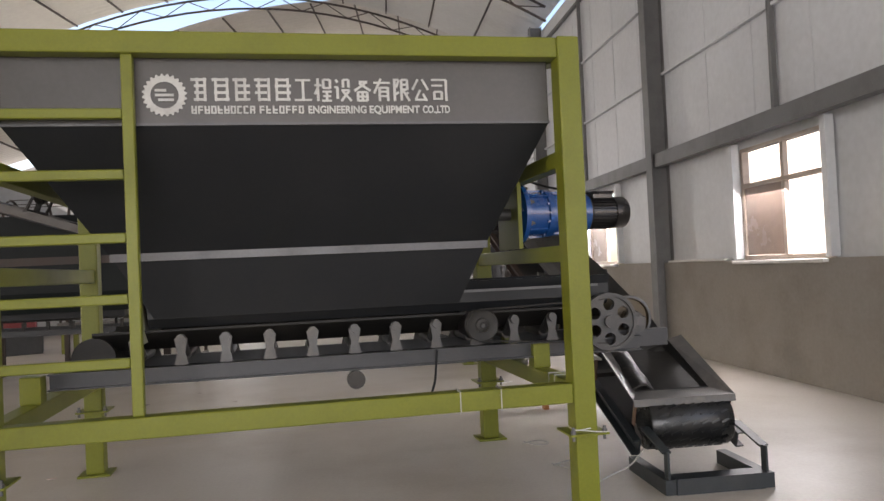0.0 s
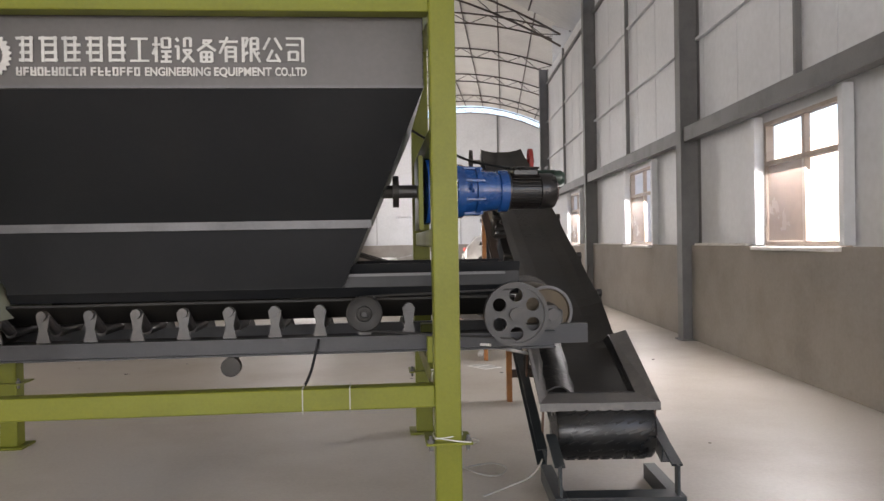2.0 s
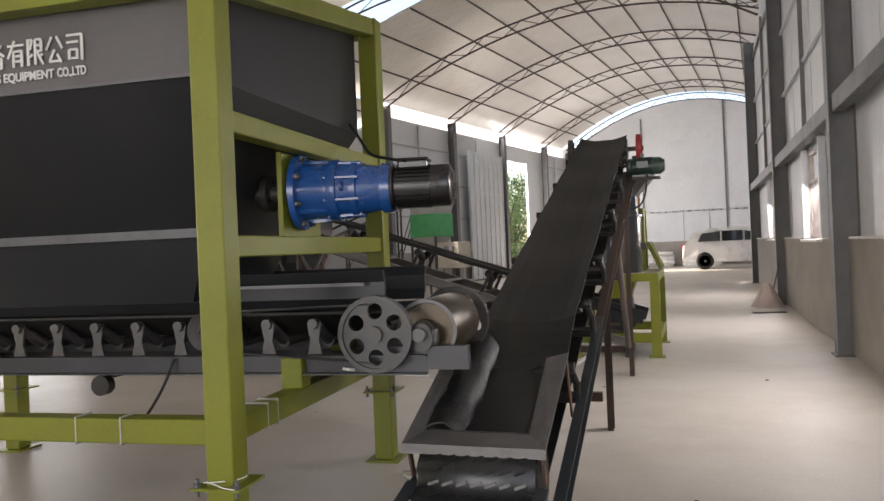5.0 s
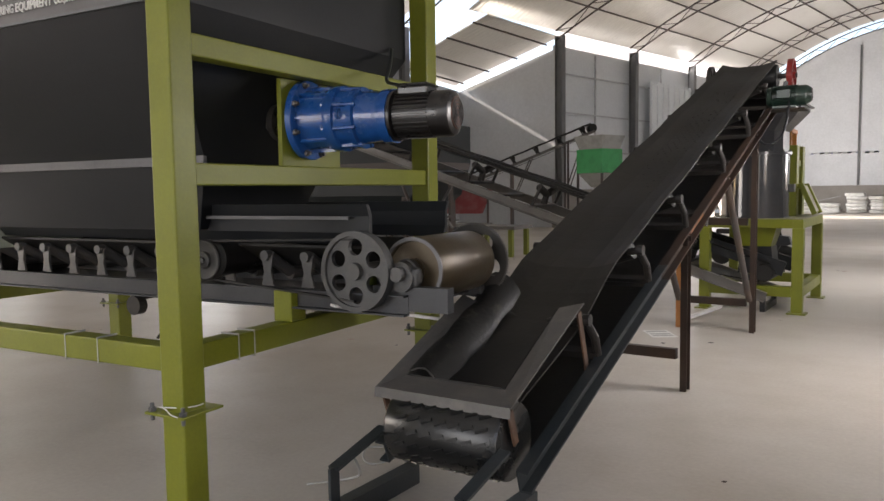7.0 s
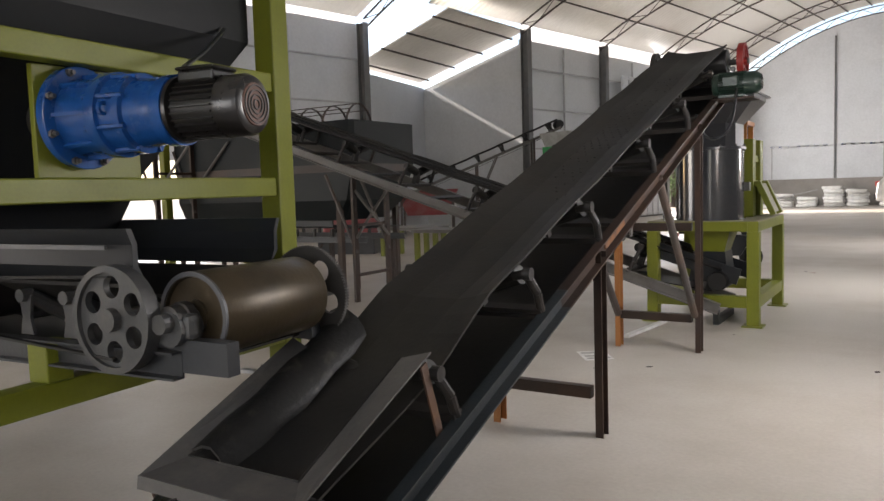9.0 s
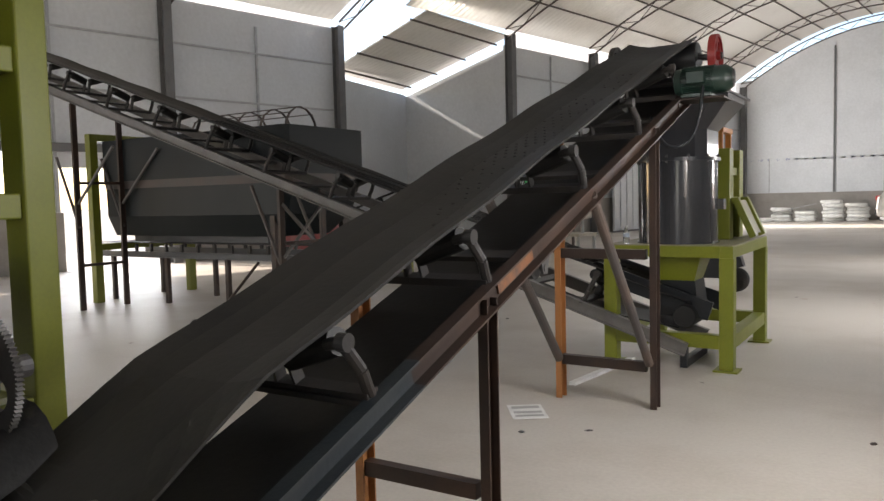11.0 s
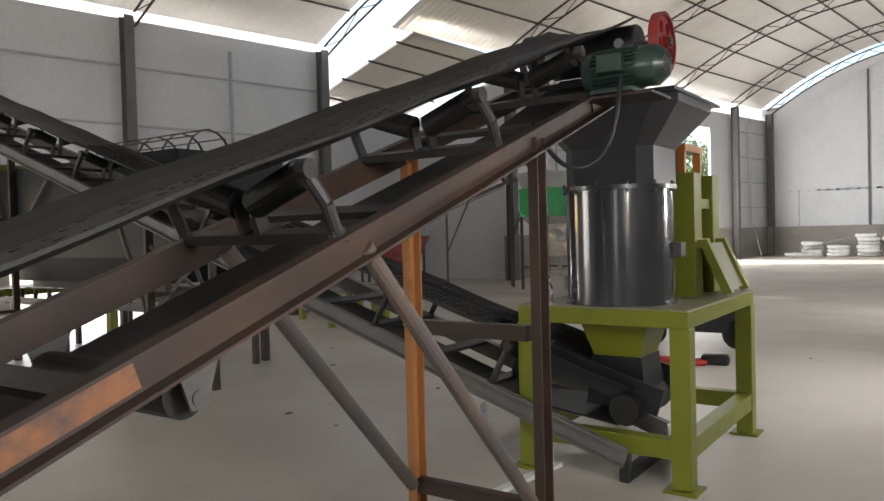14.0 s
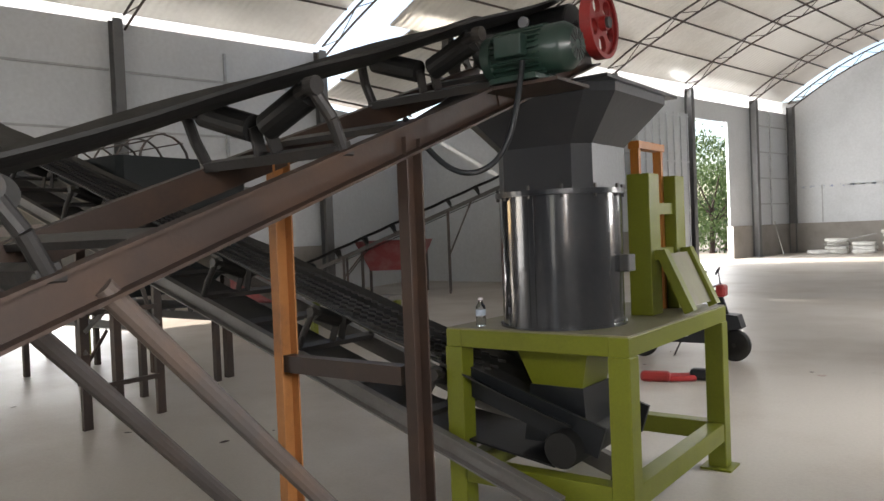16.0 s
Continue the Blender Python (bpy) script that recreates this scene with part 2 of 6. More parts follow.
def bar(bm, p, q, w, h, up=(0, 0, 1), bevel=0.0):
    """A solid bar from p to q, w wide and h high."""
    d = (Vector(q) - Vector(p)).length
    return box(bm, (-w / 2, -h / 2, 0), (w / 2, h / 2, d), bevel, Matrix.Translation(p) @ axes(p, q, up))


def profile(bm, p, q, outline, up=(0, 0, 1)):
    """A closed outline (local x, y) drawn out from p to q."""
    d = (Vector(q) - Vector(p)).length
    m = Matrix.Translation(p) @ axes(p, q, up)
    a = [bm.verts.new(m @ Vector((x, y, 0))) for x, y in outline]
    b = [bm.verts.new(m @ Vector((x, y, d))) for x, y in outline]
    n = len(outline)
    for i in range(n):
        bm.faces.new((a[i], a[(i + 1) % n], b[(i + 1) % n], b[i]))
    bm.faces.new(a[::-1])
    bm.faces.new(b)
    return bm


def channel(bm, p, q, h, w, t, side=1, up=(0, 0, 1)):
    """A rolled C section, its web on the outer side."""
    o = [(0, -h / 2), (w, -h / 2), (w, -h / 2 + t), (t, -h / 2 + t), (t, h / 2 - t), (w, h / 2 - t), (w, h / 2), (0, h / 2)]
    return profile(bm, p, q, [(side * x, y) for x, y in o], up)


def angle_bar(bm, p, q, w, t, up=(0, 0, 1), sx=1, sy=1):
    o = [(0, 0), (w, 0), (w, t), (t, t), (t, w), (0, w)]
    return profile(bm, p, q, [(sx * x, sy * y) for x, y in o], up)


def rod(bm, p, q, r, n=12, r2=None):
    d = (Vector(q) - Vector(p)).length
    m = Matrix.Translation((Vector(p) + Vector(q)) / 2) @ axes(p, q)
    bmesh.ops.create_cone(bm, cap_ends=True, segments=n, radius1=r, radius2=r if r2 is None else r2, depth=d, matrix=m)
    return bm


def lathe(bm, p, q, rings, n=28):
    """Rings (share of the way from p to q in metres, radius) turned about the axis p-q."""
    m = Matrix.Translation(p) @ axes(p, q)
    rows = []
    for d, r in rings:
        rows.append([bm.verts.new(m @ Vector((r * math.cos(a), r * math.sin(a), d))) for a in (2 * math.pi * i / n for i in range(n))])
    for a, b in zip(rows, rows[1:]):
        for i in range(n):
            bm.faces.new((a[i], a[(i + 1) % n], b[(i + 1) % n], b[i]))
    bm.faces.new(rows[0][::-1])
    bm.faces.new(rows[-1])
    return bm


def B():
    return bmesh.new()


def plate(bm, pts, t):
    """A flat plate through a loop of places, t thick towards its back."""
    vs = [Vector(p) for p in pts]
    nrm = (vs[1] - vs[0]).cross(vs[2] - vs[0]).normalized()
    a = [bm.verts.new(v) for v in vs]
    b = [bm.verts.new(v - nrm * t) for v in vs]
    n = len(vs)
    for i in range(n):
        bm.faces.new((a[i], b[i], b[(i + 1) % n], a[(i + 1) % n]))
    bm.faces.new(a)
    bm.faces.new(b[::-1])
    return bm


def tube(name, pts, r, material, parent=None, label=""):
    """A cable or bent pipe through places."""
    cu = bpy.data.curves.new(name, "CURVE")
    cu.dimensions, cu.bevel_depth, cu.bevel_resolution = "3D", r, 3
    sp = cu.splines.new("NURBS")
    sp.points.add(len(pts) - 1)
    for p, c in zip(sp.points, pts):
        p.co = (*c, 1)
    sp.use_endpoint_u, sp.order_u = True, 3
    cu.materials.append(material)
    ob = new(name, cu)
    ob.parent = parent
    if label:
        ob["label"] = label
    return ob


# ---- the hall ----
ZL, ZR = 5.9, 6.45
WALL_R = 4.40
END = 41.0


def left_b(y):
    """The slanting far stretch of the long wall."""
    return -6.5 + (y - 24.5) * 0.19


def left_a(y):
    """The near stretch of the long wall, further out."""
    return -9.63 + (y - 20.8) * 0.19


bm = B()
box(bm, (-17, -9, -0.2), (9, END + 0.3, 0))
structure("floor", bm, CONCRETE, "pale dusty concrete floor of a factory hall", "floor")
bm = B()
box(bm, (-400, -400, -0.6), (400, 400, -0.08))
structure("ground", bm, GROUND, "bare earth and concrete outside the hall", "ground")

WINDOWS = [(7.08, 8.62), (12.5, 14.05), (18.5, 20.1)]
COLS_R = [-3.1, 4.6, 10.65, 17.0, 24.1]
COLS_A = [-2.7, 2.0, 6.5, 11.2, 15.85, 20.6]
COLS_B = [24.4, 28.7, 33.0, 37.6, 40.8]
Y0 = -8.5


def wall_run(name, p, q, z0, z1, t, material, label, gaps=(), category="wall"):
    """A wall from p to q (plan), with openings (from, to, low, high) along its length, t thick to its right-hand side."""
    p, q = Vector(p), Vector(q)
    d = (q - p).length
    bm = B()
    cuts = sorted({0.0, d, *[g[0] for g in gaps], *[g[1] for g in gaps]})
    for a, b in zip(cuts, cuts[1:]):
        mid = (a + b) / 2
        spans = [(z0, z1)]
        for g0, g1, lo, hi in gaps:
            if g0 < mid < g1:
                spans = [s for s in ((z0, min(lo, z1)), (max(hi, z0), z1)) if s[1] - s[0] > 0.01]
        for lo, hi in spans:
            box(bm, (a, -t, lo), (b, 0, hi))
    ob = structure(name, bm, material, label, category)
    ob.matrix_basis = pose(p.x, p.y, 0, 0, 0, math.degrees(math.atan2(q.y - p.y, q.x - p.x)))
    return ob


# unseen opening added in the window wall for the side fill
unseen_side_gap = (-2.8 - Y0, 2.8 - Y0, 0, 4.0)
win_gaps = [(a - Y0, b - Y0, 1.19, 2.41) for a, b in WINDOWS] + [unseen_side_gap]
wall_run("wall_right_base", (WALL_R, Y0), (WALL_R, 24.2), 0, 1.19, 0.24, PLASTER, "cement plastered low wall under white panels", [unseen_side_gap])
wall_run("wall_right", (WALL_R + 0.10, Y0), (WALL_R + 0.10, 24.2), 1.19, ZR - 0.1, 0.08, PANEL, "white sandwich panel wall above the low plastered wall", win_gaps)
# the back wall is out of view, its gateway added for the back fill
wall_run("wall_back", (-15.6, Y0), (WALL_R + 0.3, Y0), 0, ZR + 2.2, 0.2, PANEL, "unseen white sandwich panel end wall with an assumed gateway", [(11.6, 18.6, 0, 4.4)])
wall_run("wall_jog", (WALL_R + 0.3, 24.4), (7.6, 24.4), 0, ZR + 1.5, 0.2, PANEL, "white panel cross wall where the hall widens")
wall_run("wall_far_right", (7.6, 24.4), (7.9, END), 0, ZR - 0.1, 0.2, PANEL, "white sandwich panel wall")
wall_run("wall_end_base", (9, END), (-4.2, END), 0, 1.19, -0.24, PLASTER, "cement plastered low end wall")
wall_run("wall_end", (9, END + 0.05), (-4.2, END + 0.05), 1.19, 6.15, -0.1, PANEL, "white sandwich panel end wall with steel girts")
# the arched head of the end wall
bm = B()
N = 20
xl, xr = left_b(END), 7.9
prev = None
for i in range(N):
    u0, u1 = i / N, (i + 1) / N
    h = [6.15 + max(0.0, (2.0 * (1 - (2 * u - 1) ** 2) + ZL + (ZR - ZL) * u) - 6.15 - 0.12) for u in (u0, u1)]
    a, b = xl + (xr - xl) * u0, xl + (xr - xl) * u1
    plate(bm, [(a, END + 0.05, 6.15), (b, END + 0.05, 6.15), (b, END + 0.05, max(h[1], 6.16)), (a, END + 0.05, max(h[0], 6.16))], -0.1)
structure("wall_end_head", bm, PANEL, "arched white panel head of the end wall", "wall")

A0 = 20.8
gaps_a = [(A0 - 16.0, A0 - 13.5, 0, 2.1), (A0 - 10.6, A0 - 7.4, 0, 2.1), (A0 - 12.95, A0 - 12.35, 1.3, 2.4), (A0 - 2.0, A0 + 4.6, 0, 2.9)]
wall_run("wall_left_near_base", (left_a(A0), A0), (left_a(Y0), Y0), 0, 1.19, -0.24 + 0.48, PLASTER, "cement plastered low wall", gaps_a)
wall_run("wall_left_near", (left_a(A0) - 0.1, A0), (left_a(Y0) - 0.1, Y0), 1.19, ZL + 0.0, 0.08, PANEL, "white sandwich panel long wall", gaps_a)
wall_run("wall_corner_bay", (-10.4, 24.9), (-9.72, 20.8), 0, 4.6, 0.08, PANEL, "white sandwich panel wall of the corner bay")
bm = B()
plate(bm, [(left_b(24.6), 24.6, 0), (left_b(24.6), 24.6, ZL - 0.3), (-10.4, 24.9, 4.55), (-10.4, 24.9, 0)], 0.1)
structure("wall_cross", bm, PANEL, "white panel cross wall with a sloping top", "wall")
GATE = (33.25, 36.05)
k = math.hypot(1, 0.19)
gate = ((END - GATE[1]) * k, (END - GATE[0]) * k, 0, 5.0)
wall_run("wall_left_far_base", (left_b(END), END), (left_b(24.5), 24.5), 0, 1.19, 0.24, PLASTER, "cement plastered low wall", [gate])
wall_run("wall_left_far", (left_b(END) - 0.1, END), (left_b(24.5) - 0.1, 24.5), 1.19, ZL - 0.25, 0.08, PANEL, "white sandwich panel long wall with a tall gateway", [gate])


# added sheets close the open slits, so no sun stripes reach the floor
for name, fx, ya, yb, zt in (("slit_diffuser_near", left_a, Y0 + 0.3, 20.7, ZL), ("slit_diffuser_far", left_b, 24.7, END - 0.1, ZL - 0.25)):
    bm = B()
    plate(bm, [(fx(ya) - 0.22, ya, zt - 0.02), (fx(yb) - 0.22, yb, zt - 0.02), (fx(yb) - 0.22, yb, ZL + 0.27), (fx(ya) - 0.22, ya, ZL + 0.27)], 0.004)
    structure(name, bm, MILKY, "milky diffusing sheet added in the open slit under the eaves", "window")


def column(x, y, top, turn=0.0, w=0.26):
    """A rolled steel column with flanges."""
    c = thing("steel_column", "dark grey painted steel column against the wall", "column", "hall columns", pose(x, y, 0, 0, 0, turn))
    bm = B()
    o = [(-w / 2, -0.10), (-w / 2 + 0.012, -0.10), (-w / 2 + 0.012, -0.005), (w / 2 - 0.012, -0.005), (w / 2 - 0.012, -0.10), (w / 2, -0.10), (w / 2, 0.10), (w / 2 - 0.012, 0.10), (w / 2 - 0.012, 0.005), (-w / 2 + 0.012, 0.005), (-w / 2 + 0.012, 0.10), (-w / 2, 0.10)]
    profile(bm, (0, 0, 0.012), (0, 0, top), o, (0, 1, 0))
    part("shaft", bm, STEEL_GREY, c)
    bm = B()
    box(bm, (-w / 2 - 0.03, -0.14, 0), (w / 2, 0.14, 0.012))
    part("base_plate", bm, STEEL_GREY, c)
    return c


for y in COLS_R:
    column(WALL_R - 0.02, y, ZR)
for y in COLS_A:
    column(left_a(y) + 0.14, y, ZL, -10.8)
for y in COLS_B:
    column(left_b(y) + 0.14, y, ZL, -10.8)


def arch(u, rise):
    """The height of a roof arch at the share u of its span."""
    return ZL + (ZR - ZL) * u + rise * (1 - (2 * u - 1) ** 2)


def roof(name, stations, rise, label):
    """A barrel roof of corrugated sheet over stations (y, left, right)."""
    bm = B()
    N = 24
    rows = []
    for y, xl, xr in stations:
        rows.append([(bm.verts.new((xl + (xr - xl) * i / N, y, arch(i / N, rise) + 0.28))) for i in range(N + 1)])
    for a, b in zip(rows, rows[1:]):
        for i in range(N):
            bm.faces.new((a[i], a[i + 1], b[i + 1], b[i]))
    ob = structure(name, bm, FOIL, label, "ceiling")
    so = ob.modifiers.new("thickness", "SOLIDIFY")
    so.thickness = 0.04
    for f in ob.data.polygons:
        f.use_smooth = True
    return ob


def truss(y, xl, xr, rise):
    """An arched lattice truss from wall to wall, of two chords and zigzag webs."""
    t = thing("roof_truss", "arched dark steel lattice roof truss", "truss", "roof trusses")
    N = 24
    up, lo = [], []
    for i in range(N + 1):
        u = i / N
        z = arch(u, rise)
        up.append(Vector((xl + (xr - xl) * u, y, z + 0.16)))
        lo.append(Vector((xl + (xr - xl) * u, y, z - 0.14)))
    for name, pts in (("upper_chord", up), ("lower_chord", lo)):
        cu = bpy.data.curves.new(name, "CURVE")
        cu.dimensions, cu.bevel_depth, cu.bevel_resolution = "3D", 0.028, 1
        sp = cu.splines.new("POLY")
        sp.points.add(N)
        for p, c in zip(sp.points, pts):
            p.co = (*c, 1)
        ob = new(name, cu)
        me = bpy.data.meshes.new_from_object(ob)
        bpy.data.objects.remove(ob)
        me.materials.append(PIPE_DARK)
        new(name, me).parent = t
    for i in range(N):
        bm = B()
        rod(bm, lo[i] if i % 2 else up[i], up[i + 1] if i % 2 else lo[i + 1], 0.013, 5)
        part("web_rod", bm, PIPE_DARK, t)
    return t


RISE_N, RISE_F = 2.2, 2.0
near = [(y, left_a(y) - 0.25, WALL_R + 0.3) for y in (-8.7, -2.7, 2.0, 6.7, 11.4, 16.1, 20.8)]
far = [(y, left_b(y) - 0.25, 7.4 + (y - 24) * 0.03) for y in (20.8, 24.4, 28.7, 33.0, 37.6, 40.9)]
roof("ceiling_near", near, RISE_N, "corrugated arched metal roof lined with silver foil")
roof("ceiling_far", far, RISE_F, "corrugated arched metal roof lined with silver foil")
for y, xl, xr in near[1:]:
    truss(y, xl + 0.25, xr - 0.3, RISE_N)
for y, xl, xr in far[1:]:
    truss(y, xl + 0.25, xr, RISE_F)


def purlins(stations, rise, n):
    for k in range(1, n):
        u = k / n
        pts = [Vector((xl + (xr - xl) * u, y, arch(u, rise) + 0.22)) for y, xl, xr in stations]
        for p, q in zip(pts, pts[1:]):
            bm = B()
            bar(bm, p, q, 0.035, 0.045)
            tagged(part("purlin", bm, PIPE_DARK), "dark steel roof purlin under the sheeting", "purlin", "roof purlins")


purlins(near, RISE_N, 13)
purlins(far, RISE_F, 13)
# the sagging lean-to roof in the corner of the hall
bm = B()
lean = [(-6.9, 20.9, ZL + 0.05), (-6.5, 24.55, ZL - 0.02), (-10.5, 24.85, 4.78), (-10.1, 20.95, 4.82)]
plate(bm, lean, -0.04)
structure("ceiling_lean_to", bm, FOIL, "sloping foil-lined sheet roof over the corner bay", "ceiling")
for u in (0.1, 0.37, 0.64, 0.9):
    bm = B()
    a, b = Vector(lean[0]).lerp(Vector(lean[3]), u), Vector(lean[1]).lerp(Vector(lean[2]), u)
    rod(bm, a - Vector((0, 0.25, 0.08)), b - Vector((0, 0.05, 0.08)), 0.03, 8)
    tagged(part("purlin", bm, PIPE_DARK), "dark steel pipe purlin under the lean-to roof", "purlin", "roof purlins")

# ---- girts, posts and windows of the long wall on the window side ----
def wall_bar(name, p, q, w, h, label, m=STEEL_GREY):
    bm = B()
    bar(bm, p, q, w, h, bevel=0.004)
    tagged(part(name, bm, m), label, name.replace("_", " "), name + "s")


X = WALL_R - 0.005
edges = [-8.4] + COLS_R
for a, b in zip(edges, edges[1:]):
    if a < 0 < b:
        continue
    wall_bar("girder", (X - 0.05, a + 0.11, 2.57), (X - 0.05, b - 0.11, 2.57), 0.12, 0.18, "grey box girder between the wall columns")
    for z in (3.75, 4.85):
        wall_bar("girt", (X + 0.07, a + 0.11, z), (X + 0.07, b - 0.11, z), 0.05, 0.035, "thin grey steel girt on the wall panels", PANEL)
    wall_bar("girt", (X + 0.07, a + 0.11, 6.0), (X + 0.07, b - 0.11, 6.0), 0.06, 0.06, "thin grey steel girt on the wall panels")
    m = (a + b) / 2 + 0.2
    wall_bar("wall_post", (X + 0.05, m, 2.62), (X + 0.05, m, ZR - 0.2), 0.05, 0.06, "slim grey steel post on the wall panels")
for (a, b), col in zip(WINDOWS, COLS_R[2:]):
    w = thing("window", "sliding window in a brown aluminium frame, bright outside", "window", "hall windows", pose(WALL_R + 0.12, (a + b) / 2, 1.19))
    L2, H = (b - a) / 2, 1.22
    for p, q in (((0, -L2, 0), (0, -L2, H)), ((0, L2, 0), (0, L2, H))):
        bm = B()
        bar(bm, p, q, 0.07, 0.05, (0, 1, 0))
        part("jamb", bm, BRASS_FRAME, w)
    for z, hh in ((0.02, 0.05), (0.81, 0.045), (H - 0.02, 0.04)):
        bm = B()
        bar(bm, (0, -L2 + 0.025, z), (0, L2 - 0.025, z), 0.07, hh)
        part("rail", bm, BRASS_FRAME, w)
    bm = B()
    bar(bm, (0.002, 0, 0.045), (0.002, 0, H - 0.04), 0.05, 0.06, (0, 1, 0))
    part("mullion", bm, BRASS_FRAME, w)
    bm = B()
    box(bm, (-0.02, 0.035, 0.05), (-0.012, L2 - 0.03, 0.785))
    p = part("sash_pane", bm, GLASS_TINT, w, "dusty brown-tinted sash pane")
    p.visible_shadow = False
    bm = B()
    box(bm, (-0.18, -L2 - 0.05, -0.04), (0.02, L2 + 0.05, -0.005), 0.006)
    part("sill", bm, FOAM, w)
    for side in (-1, 1):
        wall_bar("window_post", (X + 0.04, (a + b) / 2 + side * (L2 + 0.07), 1.2), (X + 0.04, (a + b) / 2 + side * (L2 + 0.07), 2.47), 0.08, 0.09, "pale steel post beside a window", PANEL)
    # foam strips left on the ledge of the low wall
    bm = B()
    box(bm, (WALL_R - 0.03, b + 0.25, 1.19), (WALL_R + 0.08, col - 0.2, 1.215), 0.008)
    tagged(part("foam_strip", bm, FOAM), "white foam strip lying on the low wall's ledge", "foam strip", "foam strips")

# joints of the sandwich panels, standing a little proud
for y in [Y0 + 1.05 * i for i in range(1, 31)]:
    if not -3.0 < y < 3.0:
        bm = B()
        box(bm, (WALL_R + 0.094, y - 0.012, 2.62), (WALL_R + 0.0985, y + 0.012, ZR - 0.1))
        tagged(part("panel_joint", bm, PANEL), "", "", "", "structure")

# girts on the slanting long walls and the end wall
def girts(fx, ys, zs, label):
    for a, b in zip(ys, ys[1:]):
        for z in zs:
            wall_bar("girt", (fx(a) + 0.03, a + 0.12, z), (fx(b) + 0.03, b - 0.12, z), 0.04, 0.045, label, GIRT)
        m = (a + b) / 2
        wall_bar("wall_post", (fx(m) + 0.0, m, 1.2), (fx(m) + 0.0, m, ZL - 0.35), 0.06, 0.05, "pale steel post on the long wall", GIRT)


girts(left_a, COLS_A, (3.7, 4.9), "pale steel girt on the long wall")
for a, b in zip(COLS_A[2:], COLS_A[3:]):
    wall_bar("girder", (left_a(a) + 0.06, a + 0.12, 2.5), (left_a(b) + 0.06, b - 0.12, 2.5), 0.12, 0.17, "grey box girder between the wall columns")
girts(left_b, COLS_B[:3], (2.4, 3.6, 4.8), "pale steel girt on the long wall")
girts(left_b, COLS_B[3:], (2.0, 3.0, 4.0, 5.0), "pale steel girt on the long wall")
for z in (1.75, 2.7, 3.6, 4.5, 5.4, 6.3):
    wall_bar("girt", (left_b(END) + 0.3, END - 0.0, z), (7.6, END - 0.0, z), 0.04, 0.05, "pale steel girt on the end wall", GIRT)
for x in (0.35, 4.2):
    wall_bar("wall_post", (x, END - 0.06, 1.2), (x, END - 0.06, 7.3 if x < 2 else 7.9), 0.12, 0.07, "grey steel post on the end wall", STEEL_GREY)
for x in (-2.2, 2.2, 3.4):
    wall_bar("wall_post", (x, END - 0.04, 1.2), (x, END - 0.04, 2.7), 0.06, 0.05, "pale steel post on the end wall", GIRT)
# striped tape along the end wall
bm = B()
for i in range(26):
    box(bm, (-3.0 + i * 0.36, END - 0.05, 2.60), (-2.82 + i * 0.36, END - 0.045, 2.68))
tape = thing("striped_tape", "blue and white striped tape along the end wall", "tape")
part("blue_stripe", bm, TAPE_BLUE, tape)["kind"] = "stuff"
bm = B()
box(bm, (-3.1, END - 0.044, 2.60), (6.3, END - 0.04, 2.68))
part("white_tape", bm, FOAM, tape)

# sliding gate leaf beside the gateway
g = thing("sliding_gate", "white ribbed sheet sliding gate leaf pushed open along the wall", "gate", "", pose(left_b(31.2) + 0.18, 31.2, 0, 0, 0, -10.8))
bm = B()
box(bm, (0, -1.5, 0.06), (0.04, 1.5, 5.0))
part("leaf", bm, PANEL, g)
for y in [-1.46 + 0.417 * i for i in range(8)]:
    bm = B()
    box(bm, (0.04, y - 0.02, 0.06), (0.08, y + 0.02, 5.0))
    part("rib", bm, PANEL, g)
for z in (0.15, 1.8, 3.4, 4.9):
    bm = B()
    box(bm, (0.08, -1.48, z - 0.025), (0.10, 1.48, z + 0.025))
    part("rail", bm, PANEL, g)
bm = B()
box(bm, (0, -1.5, 0), (0.05, 1.5, 0.06))
part("floor_track", bm, STEEL_GREY, g)

# outside: a neighbour's wall past the windows, trees past the gateway
bm = B()
box(bm, (30.0, -40, -0.1), (30.3, 80, 9))
structure("backdrop_wall", bm, PINK_WALL, "pale pink rendered wall of a neighbouring building", "building")


def tree(x, y, h, seed):
    rnd = random.Random(seed)
    t = thing("tree", "leafy green tree outside the hall's gateway", "tree", "trees outside", pose(x, y, -0.08))
    bm = B()
    rod(bm, (0, 0, 0), (0.1, 0.05, h * 0.5), 0.14, 10, 0.08)
    for i in range(7):
        a = i * 0.9
        rod(bm, (0.05, 0.03, h * (0.3 + 0.03 * i)), (1.1 * math.cos(a), 1.1 * math.sin(a), h * (0.55 + 0.05 * i)), 0.05, 6, 0.02)
    part("trunk", bm, BROWN, t)
    vs, fs = [], []
    clumps = [(rnd.gauss(0, 0.9), rnd.gauss(0, 0.9), h * rnd.uniform(0.08, 1.0)) for _ in range(46)]
    for cx, cy, cz in clumps:
        for _ in range(75):
            c = Vector((cx + rnd.gauss(0, 0.32), cy + rnd.gauss(0, 0.32), max(0.05, cz + rnd.gauss(0, 0.28))))
            q = Euler((rnd.uniform(0, 3), rnd.uniform(0, 3), rnd.uniform(0, 6))).to_matrix()
            s = rnd.uniform(0.05, 0.11)
            k = len(vs)
            for dx, dy in ((-s, 0), (0, -s * 0.5), (s, 0), (0, s * 0.5)):
                vs.append(c + q @ Vector((dx, dy, 0)))
            fs.append((k, k + 1, k + 2, k + 3))
    me = bpy.data.meshes.new("crown")
    me.from_pydata(vs, [], fs)
    me.materials.append(LEAF)
    ob = new("crown", me)
    ob.parent = t
    ob["kind"] = "stuff"


